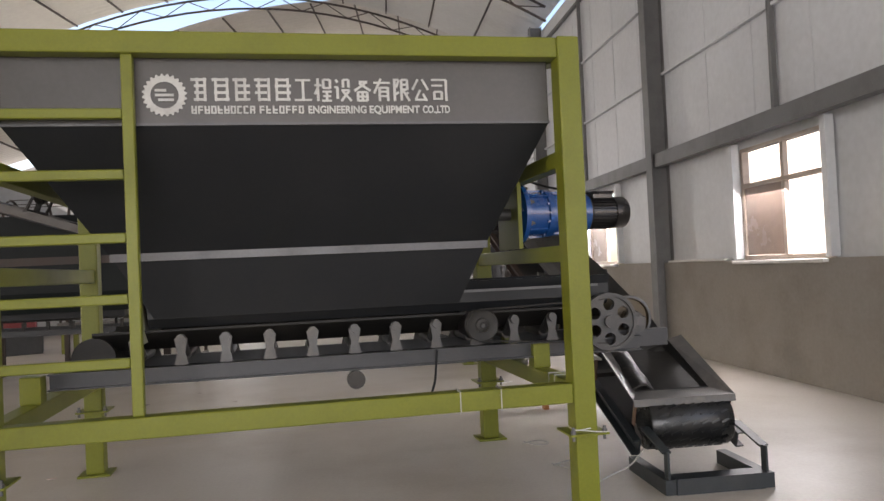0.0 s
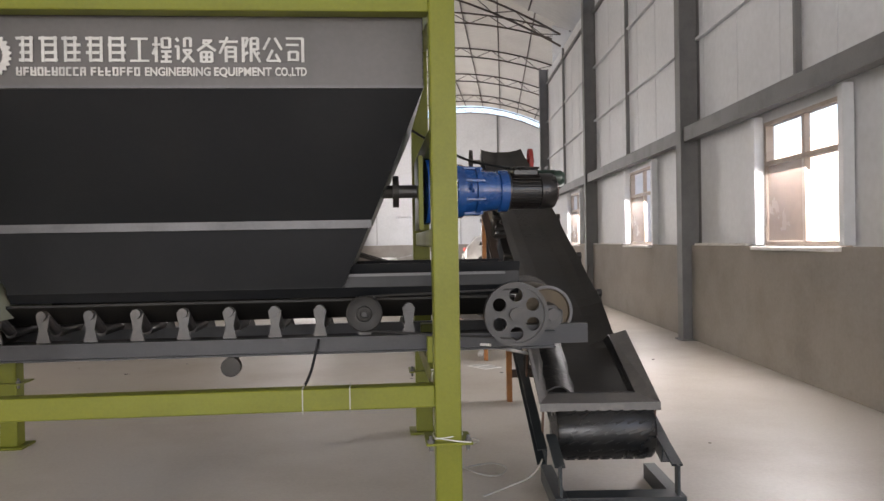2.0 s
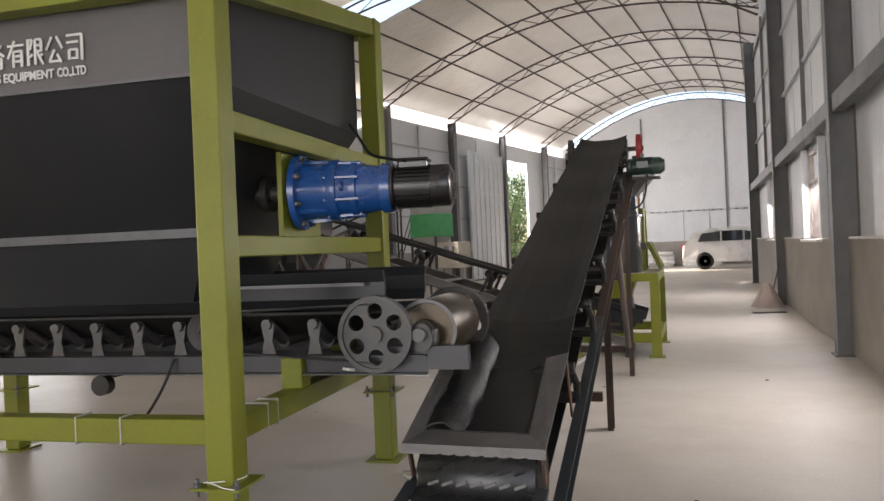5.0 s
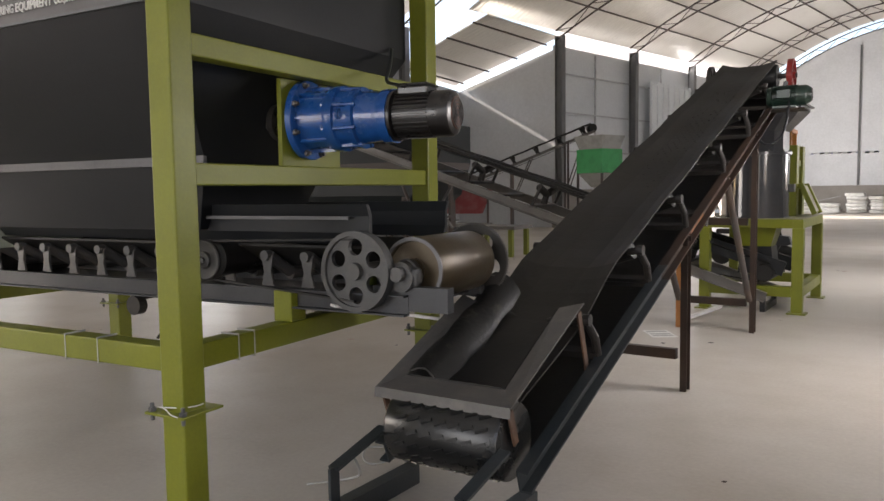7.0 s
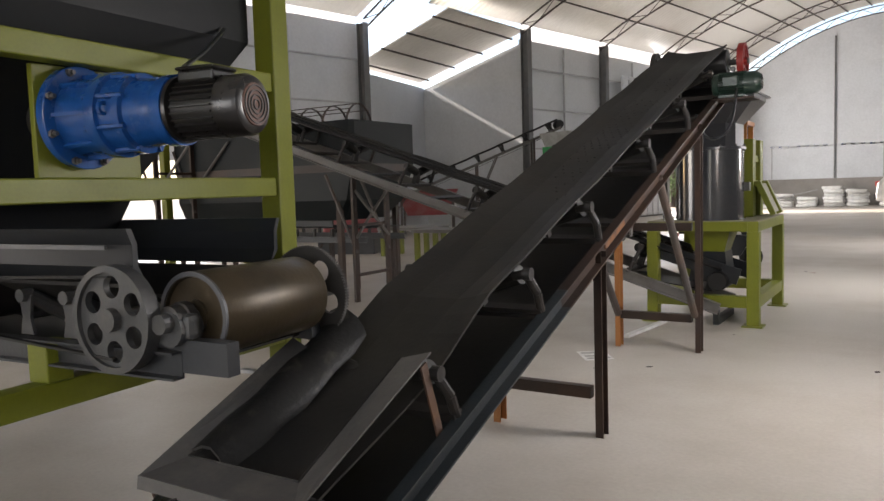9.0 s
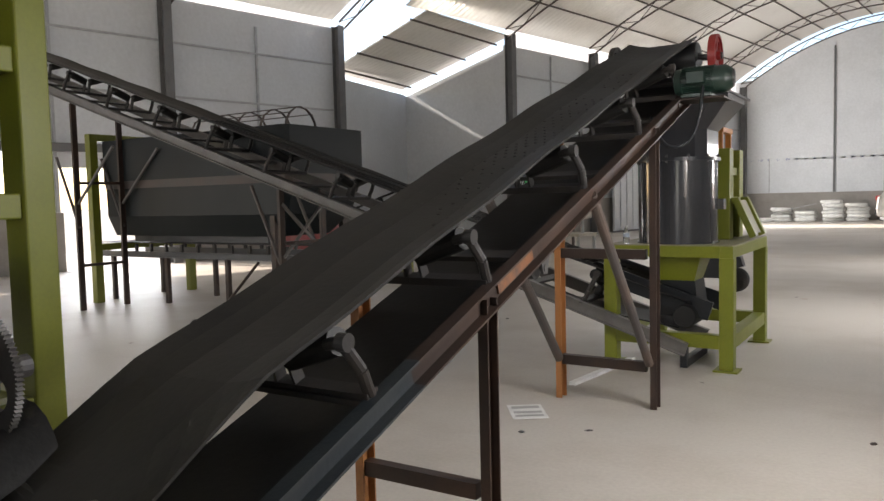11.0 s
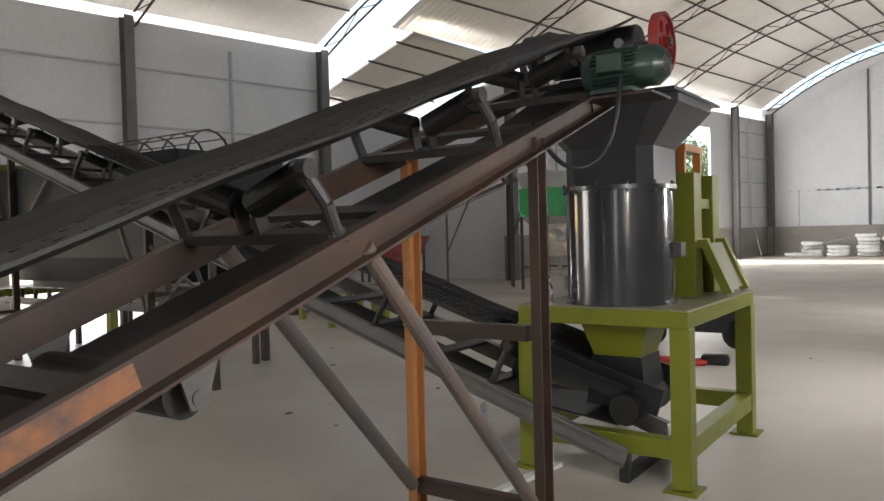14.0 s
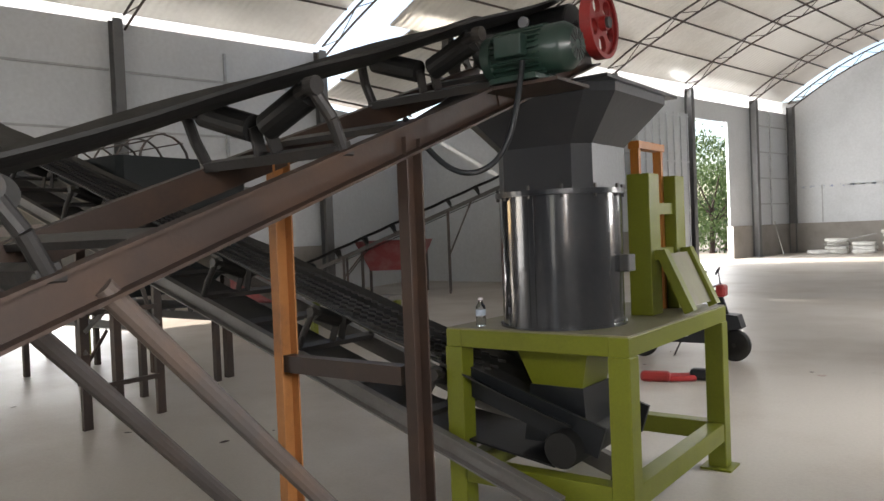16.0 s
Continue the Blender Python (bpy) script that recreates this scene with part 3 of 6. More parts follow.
for i, (x, y, h) in enumerate(((-7.2, 42.8, 4.2), (-9.2, 44.6, 5.4), (-7.6, 46.5, 5.0), (-10.6, 48.5, 6.4), (-8.6, 50.5, 6.0), (-12.5, 47, 5.0))):
    tree(x, y, h, 11 + i)

# ---- wheels and gears ----
def disc_mesh(name, outline, holes, t):
    """A flat wheel with round holes, t thick, about local z."""
    cu = bpy.data.curves.new(name, "CURVE")
    cu.dimensions, cu.fill_mode, cu.extrude = "2D", "BOTH", t / 2
    loops = [outline] + [[(x + r * math.cos(a), y + r * math.sin(a)) for a in (2 * math.pi * i / 20 for i in range(20))] for x, y, r in holes]
    for loop in loops:
        sp = cu.splines.new("POLY")
        sp.points.add(len(loop) - 1)
        sp.use_cyclic_u = True
        for p, (x, y) in zip(sp.points, loop):
            p.co = (x, y, 0, 1)
    ob = new(name, cu)
    me = bpy.data.meshes.new_from_object(ob)
    bpy.data.objects.remove(ob)
    return me


def round_loop(r, n=48, tooth=0.0):
    """A circle, or a toothed rim where tooth is given."""
    return [((r + (tooth if (i % 4) in (1, 2) else 0)) * math.cos(2 * math.pi * i / n), (r + (tooth if (i % 4) in (1, 2) else 0)) * math.sin(2 * math.pi * i / n)) for i in range(n)]


def wheel(name, parent, place, r, t, material, holes=6, hole_at=0.62, hole_r=0.2, tooth=0.0, label="", rim=True):
    """A spoked or holed wheel about the local x axis of its place."""
    hs = [(r * hole_at * math.cos(2 * math.pi * i / holes), r * hole_at * math.sin(2 * math.pi * i / holes), r * hole_r) for i in range(holes)] if holes else []
    me = disc_mesh(name, round_loop(r, 400 if tooth else 56, tooth), hs, t * 0.45)
    me.materials.append(material)
    ob = new(name, me)
    ob.parent = parent
    ob.matrix_basis = place @ pose(0, 0, 0, 0, 90, 0)
    if label:
        ob["label"] = label
    for nm, d0, d1, r0, r1 in (("rim", -t / 2, t / 2, r * 0.88, r * 1.0), ("hub", -t * 0.75, t * 0.75, 0.0, r * 0.22)):
        if nm == "rim" and not rim:
            continue
        bm = B()
        n = 40
        m = pose(0, 0, 0)
        if nm == "hub":
            lathe(bm, (0, 0, d0), (0, 0, 1), [(0, r1), (d1 - d0, r1)], 18)
        else:
            rows = [[bm.verts.new((rr * math.cos(2 * math.pi * i / n), rr * math.sin(2 * math.pi * i / n), dd)) for i in range(n)] for rr, dd in ((r0, d0), (r1, d0), (r1, d1), (r0, d1))]
            for a, b in zip(rows, rows[1:] + rows[:1]):
                for i in range(n):
                    bm.faces.new((a[i], a[(i + 1) % n], b[(i + 1) % n], b[i]))
        part(nm, bm, material, ob)
    return ob


# ---- bulk hopper on its green frame ----
HOP = pose(1.277, 4.36, 0, 0, 0, 4.8)


def hopper():
    h = thing("feed_hopper", "charcoal steel feed hopper on a lime green frame with ladder", "hopper", "", HOP)
    U0, V1, P = -2.68, 1.84, 0.112
    g = P / 2
    for u, v in ((0, 0), (0, V1), (U0, 0), (U0, V1)):
        bm = B()
        box(bm, (u - g, v - g, 0.012), (u + g, v + g, 2.66 if v else 2.37), 0.007)
        leg = part("leg", bm, GREEN, h)
        bm = B()
        box(bm, (u - 0.10, v - 0.10, 0), (u + 0.10, v + 0.10, 0.012))
        part("foot_plate", bm, GREEN, leg)
        bm = B()
        box(bm, (u - 0.10, v - 0.10, 0.414), (u + 0.10, v + 0.10, 0.424), 0.002)
        part("flange", bm, GREEN, leg)
        for du in (-0.08, 0.08):
            bm = B()
            rod(bm, (u + du, v - 0.08, 0.39), (u + du, v - 0.08, 0.455), 0.008, 8)
            rod(bm, (u + du, v - 0.08, 0.424), (u + du, v - 0.08, 0.438), 0.015, 6)
            part("bolt", bm, STRIP, leg)

    def beam(a, b, w=0.09, hh=0.085, name="beam", m=GREEN):
        bm = B()
        bar(bm, a, b, w, hh, bevel=0.006)
        return part(name, bm, m, h)

    # the loading side is low, the back of the frame stands higher
    for z, zb, hh in ((2.315, 2.605, 0.10), (0.615, 0.615, 0.095)):
        beam((U0 + g, 0, z), (-g, 0, z), 0.09, hh)
        beam((U0 + g, V1, zb), (-g, V1, zb), 0.09, hh)
        beam((0, g, z), (0, V1 - g, zb), 0.09, hh)
        beam((U0, g, z), (U0, V1 - g, zb), 0.09, hh)
    for z in (1.777, 1.30):
        beam((0, g, z), (0, V1 - g, z), 0.08, 0.085)
        beam((U0, g, z), (U0, V1 - g, z), 0.08, 0.085)
    for v in (0.62, 1.2):
        for u in (0, U0):
            beam((u, v, 0.662), (u, v, 0.80), 0.10, 0.10, "stub_post")
    # white weld and tie marks on the lower beams
    for u in (-0.62, -0.42):
        bm = B()
        box(bm, (u - 0.0025, -0.047, 0.56), (u + 0.0025, 0.047, 0.669))
        part("tie_mark", bm, PALE_STEEL, h)
    for v in (0.25, 0.34):
        bm = B()
        box(bm, (-0.047, v - 0.0025, 0.56), (0.047, v + 0.0025, 0.669))
        part("tie_mark", bm, PALE_STEEL, h)
    # the ladder
    beam((-2.06, -0.01, 0.664), (-2.06, -0.01, 2.264), 0.05, 0.05, "ladder_rail")
    for z in (0.90, 1.18, 1.45, 1.73, 2.0):
        beam((U0 + g, -0.01, z), (-2.086, -0.01, z), 0.04, 0.045, "rung")

    def ring(u0, u1, v0, v1, z):
        return [(u0, v0, z), (u1, v0, z), (u1, v1, z), (u0, v1, z)]

    # end panels are darker than the grey front and back of the band
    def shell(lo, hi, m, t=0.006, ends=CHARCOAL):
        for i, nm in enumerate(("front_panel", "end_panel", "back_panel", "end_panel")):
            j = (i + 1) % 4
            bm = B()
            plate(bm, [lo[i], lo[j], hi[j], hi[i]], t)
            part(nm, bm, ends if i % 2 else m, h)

    top, rim = ring(-2.61, -0.075, 0.065, 1.77, 2.28), ring(-2.61, -0.075, 0.065, 1.77, 1.965)
    top[2:] = [(u, v, 2.57) for u, v, z in top[2:]]
    mid, low = ring(-2.25, -0.33, 0.47, 1.34, 1.37), ring(-2.08, -0.47, 0.56, 1.26, 1.06)
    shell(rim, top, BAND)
    shell(mid, rim, CHARCOAL)
    shell(low, mid, CHARCOAL)
    for z, r4 in ((1.965, rim),):
        bm = B()
        bar(bm, (-2.61, 0.058, z), (-0.075, 0.058, z), 0.014, 0.012)
        part("band_edge", bm, STRIP, h)
    bm = B()
    bar(bm, (-2.26, 0.462, 1.375), (-0.32, 0.462, 1.375), 0.02, 0.04)
    part("seam_strip", bm, STRIP, h)
    # skirt boards along the belt
    for v, s in ((0.61, -1), (1.29, 1)):
        bm = B()
        profile(bm, (-2.12, v, 1.075), (0.44, v, 1.075), [(-0.045 * s, -0.07), (-0.04 * s, -0.07), (0.0, -0.02), (0.0, 0.05), (0.02 * s, 0.10), (-0.0 * s, 0.10), (-0.02 * s, 0.052), (-0.02 * s, -0.018)])
        part("skirt_board", bm, CHARCOAL, h)
    bm = B()
    bar(bm, (-2.12, 0.58, 1.118), (0.36, 0.58, 1.118), 0.012, 0.014)
    part("skirt_edge", bm, STRIP, h)
    bm = B()
    box(bm, (-2.17, 0.55, 0.93), (-2.14, 1.27, 1.34))
    part("end_plate", bm, PALE_GREEN, h, "pale green primed end plate")
    # mounting plate of the gear motor
    bm = B()
    box(bm, (-0.075, 0.66, 1.345), (-0.050, 1.09, 1.733), 0.003)
    part("motor_plate", bm, GREEN, h)
    bm = B()
    rod(bm, (-0.36, 0.82, 1.555), (-0.076, 0.82, 1.555), 0.035, 14)
    part("drive_shaft", bm, GUNMETAL, h)
    wheel("coupling", h, pose(-0.19, 0.82, 1.555), 0.085, 0.07, GEAR_DARK, 6, 0.7, 0.12, rim=False)
    # maker's mark and lettering, as plain white shapes
    face = 0.0575
    me = disc_mesh("badge_ring", round_loop(0.088, 96, 0.010), [(0, 0, 0.062)], 0.004)
    me.materials.append(WHITE_PAINT)
    ob = new("badge_ring", me)
    ob.parent, ob.matrix_basis = h, pose(-1.915, face, 2.10, 90, 0, 0)
    bm = B()
    for z, a, b in ((0.022, -0.042, 0.008), (0.0, -0.042, 0.04), (-0.022, -0.028, 0.04)):
        box(bm, (-1.915 + a, face - 0.002, 2.10 + z - 0.006), (-1.915 + b, face + 0.002, 2.10 + z + 0.006))
    part("badge_bars", bm, WHITE_PAINT, h)
    rnd = random.Random(5)
    # the maker's name as plain bars, the words after it stroke by stroke
    for k in range(5):
        u = -1.80 + k * 0.0937
        bm = B()
        for z in (2.080, 2.112, 2.144, 2.172):
            box(bm, (u + rnd.uniform(0, 0.02), face - 0.002, z - 0.006), (u + 0.080 - rnd.uniform(0, 0.02), face + 0.002, z + 0.006))
        for x in (rnd.uniform(0.012, 0.03), rnd.uniform(0.05, 0.07)):
            box(bm, (u + x - 0.006, face - 0.003, 2.072), (u + x + 0.006, face + 0.001, 2.180))
        part("lettering_block", bm, WHITE_PAINT, h)
    # each block: upright strokes (place, low, high), level strokes (height, from, to) and slants (from, to), as shares of its size
    strokes = [
        (((0.5, 0.05, 0.92),), ((0.92, 0.06, 0.94), (0.05, 0, 1)), ()),
        (((0.2, 0, 1), (0.52, 0.56, 0.95), (0.92, 0.56, 0.95), (0.72, 0, 0.42)), ((0.7, 0, 0.42), (0.95, 0.52, 0.92), (0.58, 0.52, 0.92), (0.42, 0.46, 1), (0.22, 0.5, 0.96), (0.02, 0.42, 1)), (((0.2, 0.6), (0.02, 0.3)),)),
        (((0.18, 0.1, 0.62), (0.52, 0.6, 0.95), (0.84, 0.6, 0.95)), ((0.62, 0, 0.2), (0.95, 0.52, 0.84), (0.48, 0.42, 0.9)), (((0.88, 0.46), (0.4, 0)), ((0.48, 0.44), (1, 0)), ((0.08, 0.95), (0.2, 0.82)))),
        (((0.22, 0, 0.4), (0.78, 0, 0.4), (0.5, 0, 0.4)), ((0.4, 0.22, 0.78), (0.2, 0.22, 0.78), (0.02, 0.22, 0.78), (0.86, 0.3, 0.8)), (((0.78, 0.86), (0.02, 0.45)), ((0.3, 0.8), (0.98, 0.45)))),
        (((0.36, 0, 0.62), (0.86, 0, 0.62)), ((0.82, 0, 1), (0.6, 0.36, 0.86), (0.42, 0.36, 0.86), (0.22, 0.36, 0.86)), (((0.45, 1), (0.02, 0.34)),)),
        (((0.1, 0, 1), (0.52, 0.02, 0.96), (0.88, 0.5, 0.96)), ((0.96, 0.1, 0.36), (0.96, 0.52, 0.88), (0.74, 0.52, 0.88), (0.52, 0.52, 0.88)), (((0.36, 0.95), (0.2, 0.6)), ((0.36, 0.4), (0.14, 0.3)), ((0.62, 0.5), (1, 0)), ((0.95, 0.4), (0.74, 0.25)))),
        ((), ((0.06, 0.18, 0.8),), (((0.36, 0.98), (0.02, 0.5)), ((0.62, 0.98), (0.98, 0.5)), ((0.5, 0.5), (0.2, 0.06)), ((0.66, 0.32), (0.9, 0))),),
        (((0.94, 0, 0.96), (0.2, 0.05, 0.42), (0.66, 0.05, 0.42)), ((0.96, 0.04, 0.94), (0.7, 0.04, 0.72), (0.42, 0.2, 0.66), (0.1, 0.2, 0.66)), ()),
    ]
    W2, H2_, T2 = 0.080, 0.108, 0.0062
    for k, (uprights, levels, slants) in enumerate(strokes):
        u, z = -1.80 + (k + 5) * 0.0937, 2.072
        bm = B()
        for x, a, b in uprights:
            box(bm, (u + x * W2 - T2, face - 0.003, z + a * H2_), (u + x * W2 + T2, face + 0.001, z + b * H2_))
        for y, a, b in levels:
            box(bm, (u + a * W2, face - 0.002, z + y * H2_ - T2 * 0.75), (u + b * W2, face + 0.002, z + y * H2_ + T2 * 0.75))
        for (a, b), (c_, d_) in slants:
            bar(bm, (u + a * W2, face - 0.0012, z + b * H2_), (u + c_ * W2, face - 0.0012, z + d_ * H2_), T2 * 1.8, 0.0036, (0, 1, 0))
        part("lettering_block", bm, WHITE_PAINT, h)
    for text, a, b in (("ENGINEERING", -1.27, -0.995), ("EQUIPMENT", -0.98, -0.735), ("CO.,LTD", -0.72, -0.585)):
        cu = bpy.data.curves.new("lettering", "FONT")
        cu.body, cu.size, cu.extrude, cu.offset = text, 0.05, 0.002, 0.0012
        ob = new("lettering", cu)
        me = bpy.data.meshes.new_from_object(ob)
        bpy.data.objects.remove(ob)
        xs = [v.co.x for v in me.vertices]
        for v in me.vertices:
            v.co.x = (v.co.x - min(xs)) / (max(xs) - min(xs)) * (b - a)
        me.materials.append(WHITE_PAINT)
        ob = new("lettering", me)
        ob.parent, ob.matrix_basis = h, pose(a, face - 0.001, 2.014, 90, 0, 0)
    for a, b in ((-1.80, -1.51), (-1.495, -1.285)):
        n = round((b - a) / 0.029)
        for k in range(n):
            u = a + (b - a) * k / n
            bm = B()
            box(bm, (u, face - 0.002, 2.014), (u + 0.008, face + 0.002, 2.050))
            for y in rnd.sample((2.017, 2.032, 2.047), 2):
                box(bm, (u + 0.008, face - 0.0018, y - 0.004), (u + 0.022, face + 0.0018, y + 0.003))
            if rnd.random() < 0.6:
                box(bm, (u + 0.017, face - 0.0022, 2.014), (u + 0.024, face + 0.0022, 2.050))
            part("lettering_bar", bm, WHITE_PAINT, h)
    return h


hopper()
for dx, dz in ((0, 0),):
    loop = [(-0.064, -0.064, 0.437), (0.064, -0.066, 0.445), (0.066, 0.064, 0.437), (-0.064, 0.066, 0.441), (-0.066, -0.062, 0.44), (-0.02, -0.070, 0.436), (0.05, -0.11, 0.431), (0.09, -0.115, 0.431)]
    tagged(tube("twine", [HOP @ Vector((x + dx, y, z + dz)) for x, y, z in loop], 0.0022, FOAM), "white twine tied round the hopper leg above its flange", "twine")


def gearmotor(place):
    g = thing("gear_motor", "blue gearbox with a black electric motor on the hopper", "gear motor", "", place)
    bm = B()
    lathe(bm, (0, 0, 0), (1, 0, 0), [(0, 0.18), (0.028, 0.18), (0.031, 0.177), (0.034, 0.136), (0.07, 0.132), (0.165, 0.132), (0.168, 0.146), (0.195, 0.148), (0.212, 0.146), (0.215, 0.13), (0.275, 0.124), (0.278, 0.136), (0.305, 0.136), (0.308, 0.118), (0.41, 0.106), (0.415, 0.118), (0.46, 0.118)], 48)
    part("gearbox", bm, BLUE, g, "blue painted gearbox", True)
    for k in range(8):
        a = 2 * math.pi * (k + 0.5) / 8
        ca_, sa_ = math.cos(a), math.sin(a)
        bm = B()
        rod(bm, (0.02, 0.164 * ca_, 0.164 * sa_), (0.044, 0.164 * ca_, 0.164 * sa_), 0.014, 6)
        rod(bm, (0.04, 0.164 * ca_, 0.164 * sa_), (0.058, 0.164 * ca_, 0.164 * sa_), 0.008, 8)
        part("bolt", bm, GUNMETAL, g)
        bm = B()
        rod(bm, (0.155, 0.136 * ca_, 0.136 * sa_), (0.318, 0.129 * ca_, 0.129 * sa_), 0.010, 6)
        part("bolt", bm, BLUE, g)
    for k in range(8):
        a = 2 * math.pi * k / 8
        bm = B()
        bar(bm, (0.03, 0.138 * math.cos(a), 0.138 * math.sin(a)), (0.167, 0.132 * math.cos(a), 0.132 * math.sin(a)), 0.012, 0.024, (0, math.cos(a), math.sin(a)))
        part("web", bm, BLUE, g)
    me = disc_mesh("lifting_eye", round_loop(0.024, 24), [(0, 0, 0.013)], 0.012)
    me.materials.append(BLUE)
    ob = new("lifting_eye", me)
    ob.parent, ob.matrix_basis = g, pose(0.245, -0.134, 0.01, 0, 90, 0)
    bm = B()
    lathe(bm, (0.46, 0, 0), (1, 0, 0), [(0, 0.112), (0.014, 0.110), (0.018, 0.088), (0.185, 0.088), (0.188, 0.099), (0.262, 0.099), (0.276, 0.092), (0.285, 0.072)], 40)
    part("motor", bm, MOTOR_BLACK, g, "black motor body", True)
    bm = B()
    lathe(bm, (0.745, 0, 0), (1, 0, 0), [(0, 0.070), (0.004, 0.068)], 30)
    part("fan_grille", bm, GRILLE, g, "reddish fan grille")
    for r in (0.015, 0.03, 0.045, 0.06):
        bm = B()
        n = 30
        rows = [[bm.verts.new((0.749 + dx, rr * math.cos(2 * math.pi * i / n), rr * math.sin(2 * math.pi * i / n))) for i in range(n)] for rr, dx in ((r - 0.002, 0), (r - 0.002, 0.004), (r + 0.002, 0.004), (r + 0.002, 0))]
        for p, q in zip(rows, rows[1:]):
            for i in range(n):
                bm.faces.new((p[i], p[(i + 1) % n], q[(i + 1) % n], q[i]))
        part("grille_ring", bm, CAST, g)
    for k in range(28):
        a = 2 * math.pi * k / 28
        bm = B()
        bar(bm, (0.483, 0.092 * math.cos(a), 0.092 * math.sin(a)), (0.643, 0.092 * math.cos(a), 0.092 * math.sin(a)), 0.005, 0.02, (0, math.cos(a), math.sin(a)))
        part("fin", bm, MOTOR_BLACK, g)
    bm = B()
    box(bm, (0.495, -0.065, 0.080), (0.635, 0.055, 0.118), 0.008)
    tb = part("terminal_box", bm, MOTOR_BLACK, g)
    bm = B()
    box(bm, (0.49, -0.07, 0.118), (0.64, 0.06, 0.130), 0.006)
    part("lid", bm, MOTOR_BLACK, tb)
    return g


gearmotor(pose(1.167, 5.178, 1.555, 0, 0, 11))
tube("power_cable", [HOP @ Vector(p) for p in ((0.46, 0.88, 1.68), (0.38, 0.92, 1.70), (0.24, 1.06, 1.74), (0.10, 1.34, 1.86), (-0.06, 1.6, 2.0))], 0.008, CHARCOAL)
tagged(bpy.data.objects["power_cable"], "black power cable from the motor to the hopper", "cable")


# ---- belt feeder under the hopper ----
def feeder():
    f = thing("belt_feeder", "short dark belt feeder under the hopper with iron pulleys", "conveyor", "", HOP)
    for v, s in ((0.62, 1), (1.24, -1)):
        bm = B()
        channel(bm, (-2.60, v, 0.765), (0.62, v, 0.765), 0.085, 0.045, 0.007, -s)
        part("stringer", bm, STEEL_BLUE, f, "grey steel channel rail")
        bm = B()
        bar(bm, (0.45, v + 0.02 * s, 0.79), (0.80 if v < 1 else 0.66, v + 0.02 * s, 0.79), 0.05, 0.10)
        part("bearing_bracket", bm, STEEL_BLUE, f)
    bm = B()
    trough = [(-0.29, 0.985), (-0.27, 0.972), (-0.13, 0.885), (0.13, 0.885), (0.27, 0.972), (0.29, 0.985)]
    profile(bm, (-2.4, 0.93, 0), (0.42, 0.93, 0), trough + [(x, z + 0.012) for x, z in trough[::-1]])
    part("carrying_belt", bm, RUBBER, f, "black rubber belt")
    bm = B()
    box(bm, (-2.4, 0.66, 0.745), (0.6, 1.20, 0.753))
    part("return_belt", bm, RUBBER, f)
    for k in range(11):
        u = -2.19 + k * 0.228
        for v in (0.635, 1.225):
            bm = B()
            plate(bm, [(u - 0.035, v, 0.808), (u + 0.035, v, 0.808), (u + 0.02, v, 0.87), (u + 0.034, v, 0.945), (u - 0.034, v, 0.945), (u - 0.02, v, 0.87)], 0.012)
            rod(bm, (u, v - 0.02, 0.945), (u, v + 0.02, 0.945), 0.024, 10)
            part("idler_bracket", bm, GUNMETAL, f)
        bm = B()
        rod(bm, (u, 0.79, 0.850), (u, 1.07, 0.850), 0.030, 12)
        for v0, v1 in ((0.645, 0.79), (1.215, 1.07)):
            rod(bm, (u, v0, 0.945), (u, v1, 0.858), 0.028, 12)
        part("idler_roller", bm, GUNMETAL, f)
    bm = B()
    lathe(bm, (0.60, 0.69, 0.90), (0.60, 1.7, 0.90), [(0, 0.05), (0.012, 0.05), (0.012, 0.118), (0.0, 0.121), (0.0, 0.133), (0.006, 0.137), (0.50, 0.137), (0.51, 0.133)], 48)
    part("head_drum", bm, GEAR_BROWN, f, "oily brown steel head drum", True)
    bm = B()
    n = 48
    rows = [[bm.verts.new((0.60 + rr * math.cos(2 * math.pi * i / n), vv, 0.90 + rr * math.sin(2 * math.pi * i / n))) for i in range(n)] for rr, vv in ((0.124, 0.684), (0.1385, 0.684), (0.1385, 0.694), (0.124, 0.694))]
    for p, q in zip(rows, rows[1:] + rows[:1]):
        for i in range(n):
            bm.faces.new((p[i], p[(i + 1) % n], q[(i + 1) % n], q[i]))
    part("drum_rim", bm, STRIP, f, "bare worn steel rim of the drum")
    bm = B()
    lathe(bm, (-2.4, 0.66, 0.86), (-2.4, 1.7, 0.86), [(0, 0.11), (0.54, 0.11)], 30)
    part("tail_drum", bm, RUBBER, f, "", True)
    bm = B()
    rod(bm, (0.60, 0.55, 0.895), (0.60, 1.40, 0.895), 0.03, 14)
    rod(bm, (0.40, 0.55, 0.905), (0.40, 1.0, 0.905), 0.025, 14)
    part("shaft", bm, GUNMETAL, f)
    for v in (0.63, 1.25):
        bm = B()
        box(bm, (0.53, v - 0.03, 0.84), (0.67, v + 0.03, 0.92), 0.02)
        rod(bm, (0.60, v - 0.045, 0.875), (0.60, v + 0.045, 0.875), 0.055, 18)
        part("bearing_block", bm, CAST, f)
    wheel("drive_wheel", f, pose(0.41, 0.56, 0.902, 0, 0, 90), 0.166, 0.05, CAST, 6, 0.60, 0.21, label="grey cast iron pulley with six holes")
    wheel("gear_wheel", f, pose(0.595, 1.27, 0.893, 0, 0, 90), 0.170, 0.04, GEAR_DARK, 5, 0.6, 0.24, 0.008, "toothed drive gear on the drum", rim=False)
    bm = B()
    lathe(bm, (0.60, 0.66, 0.90), (0.60, -1, 0.90), [(0, 0.052), (0.03, 0.052), (0.034, 0.046), (0.07, 0.044), (0.074, 0.03)], 24)
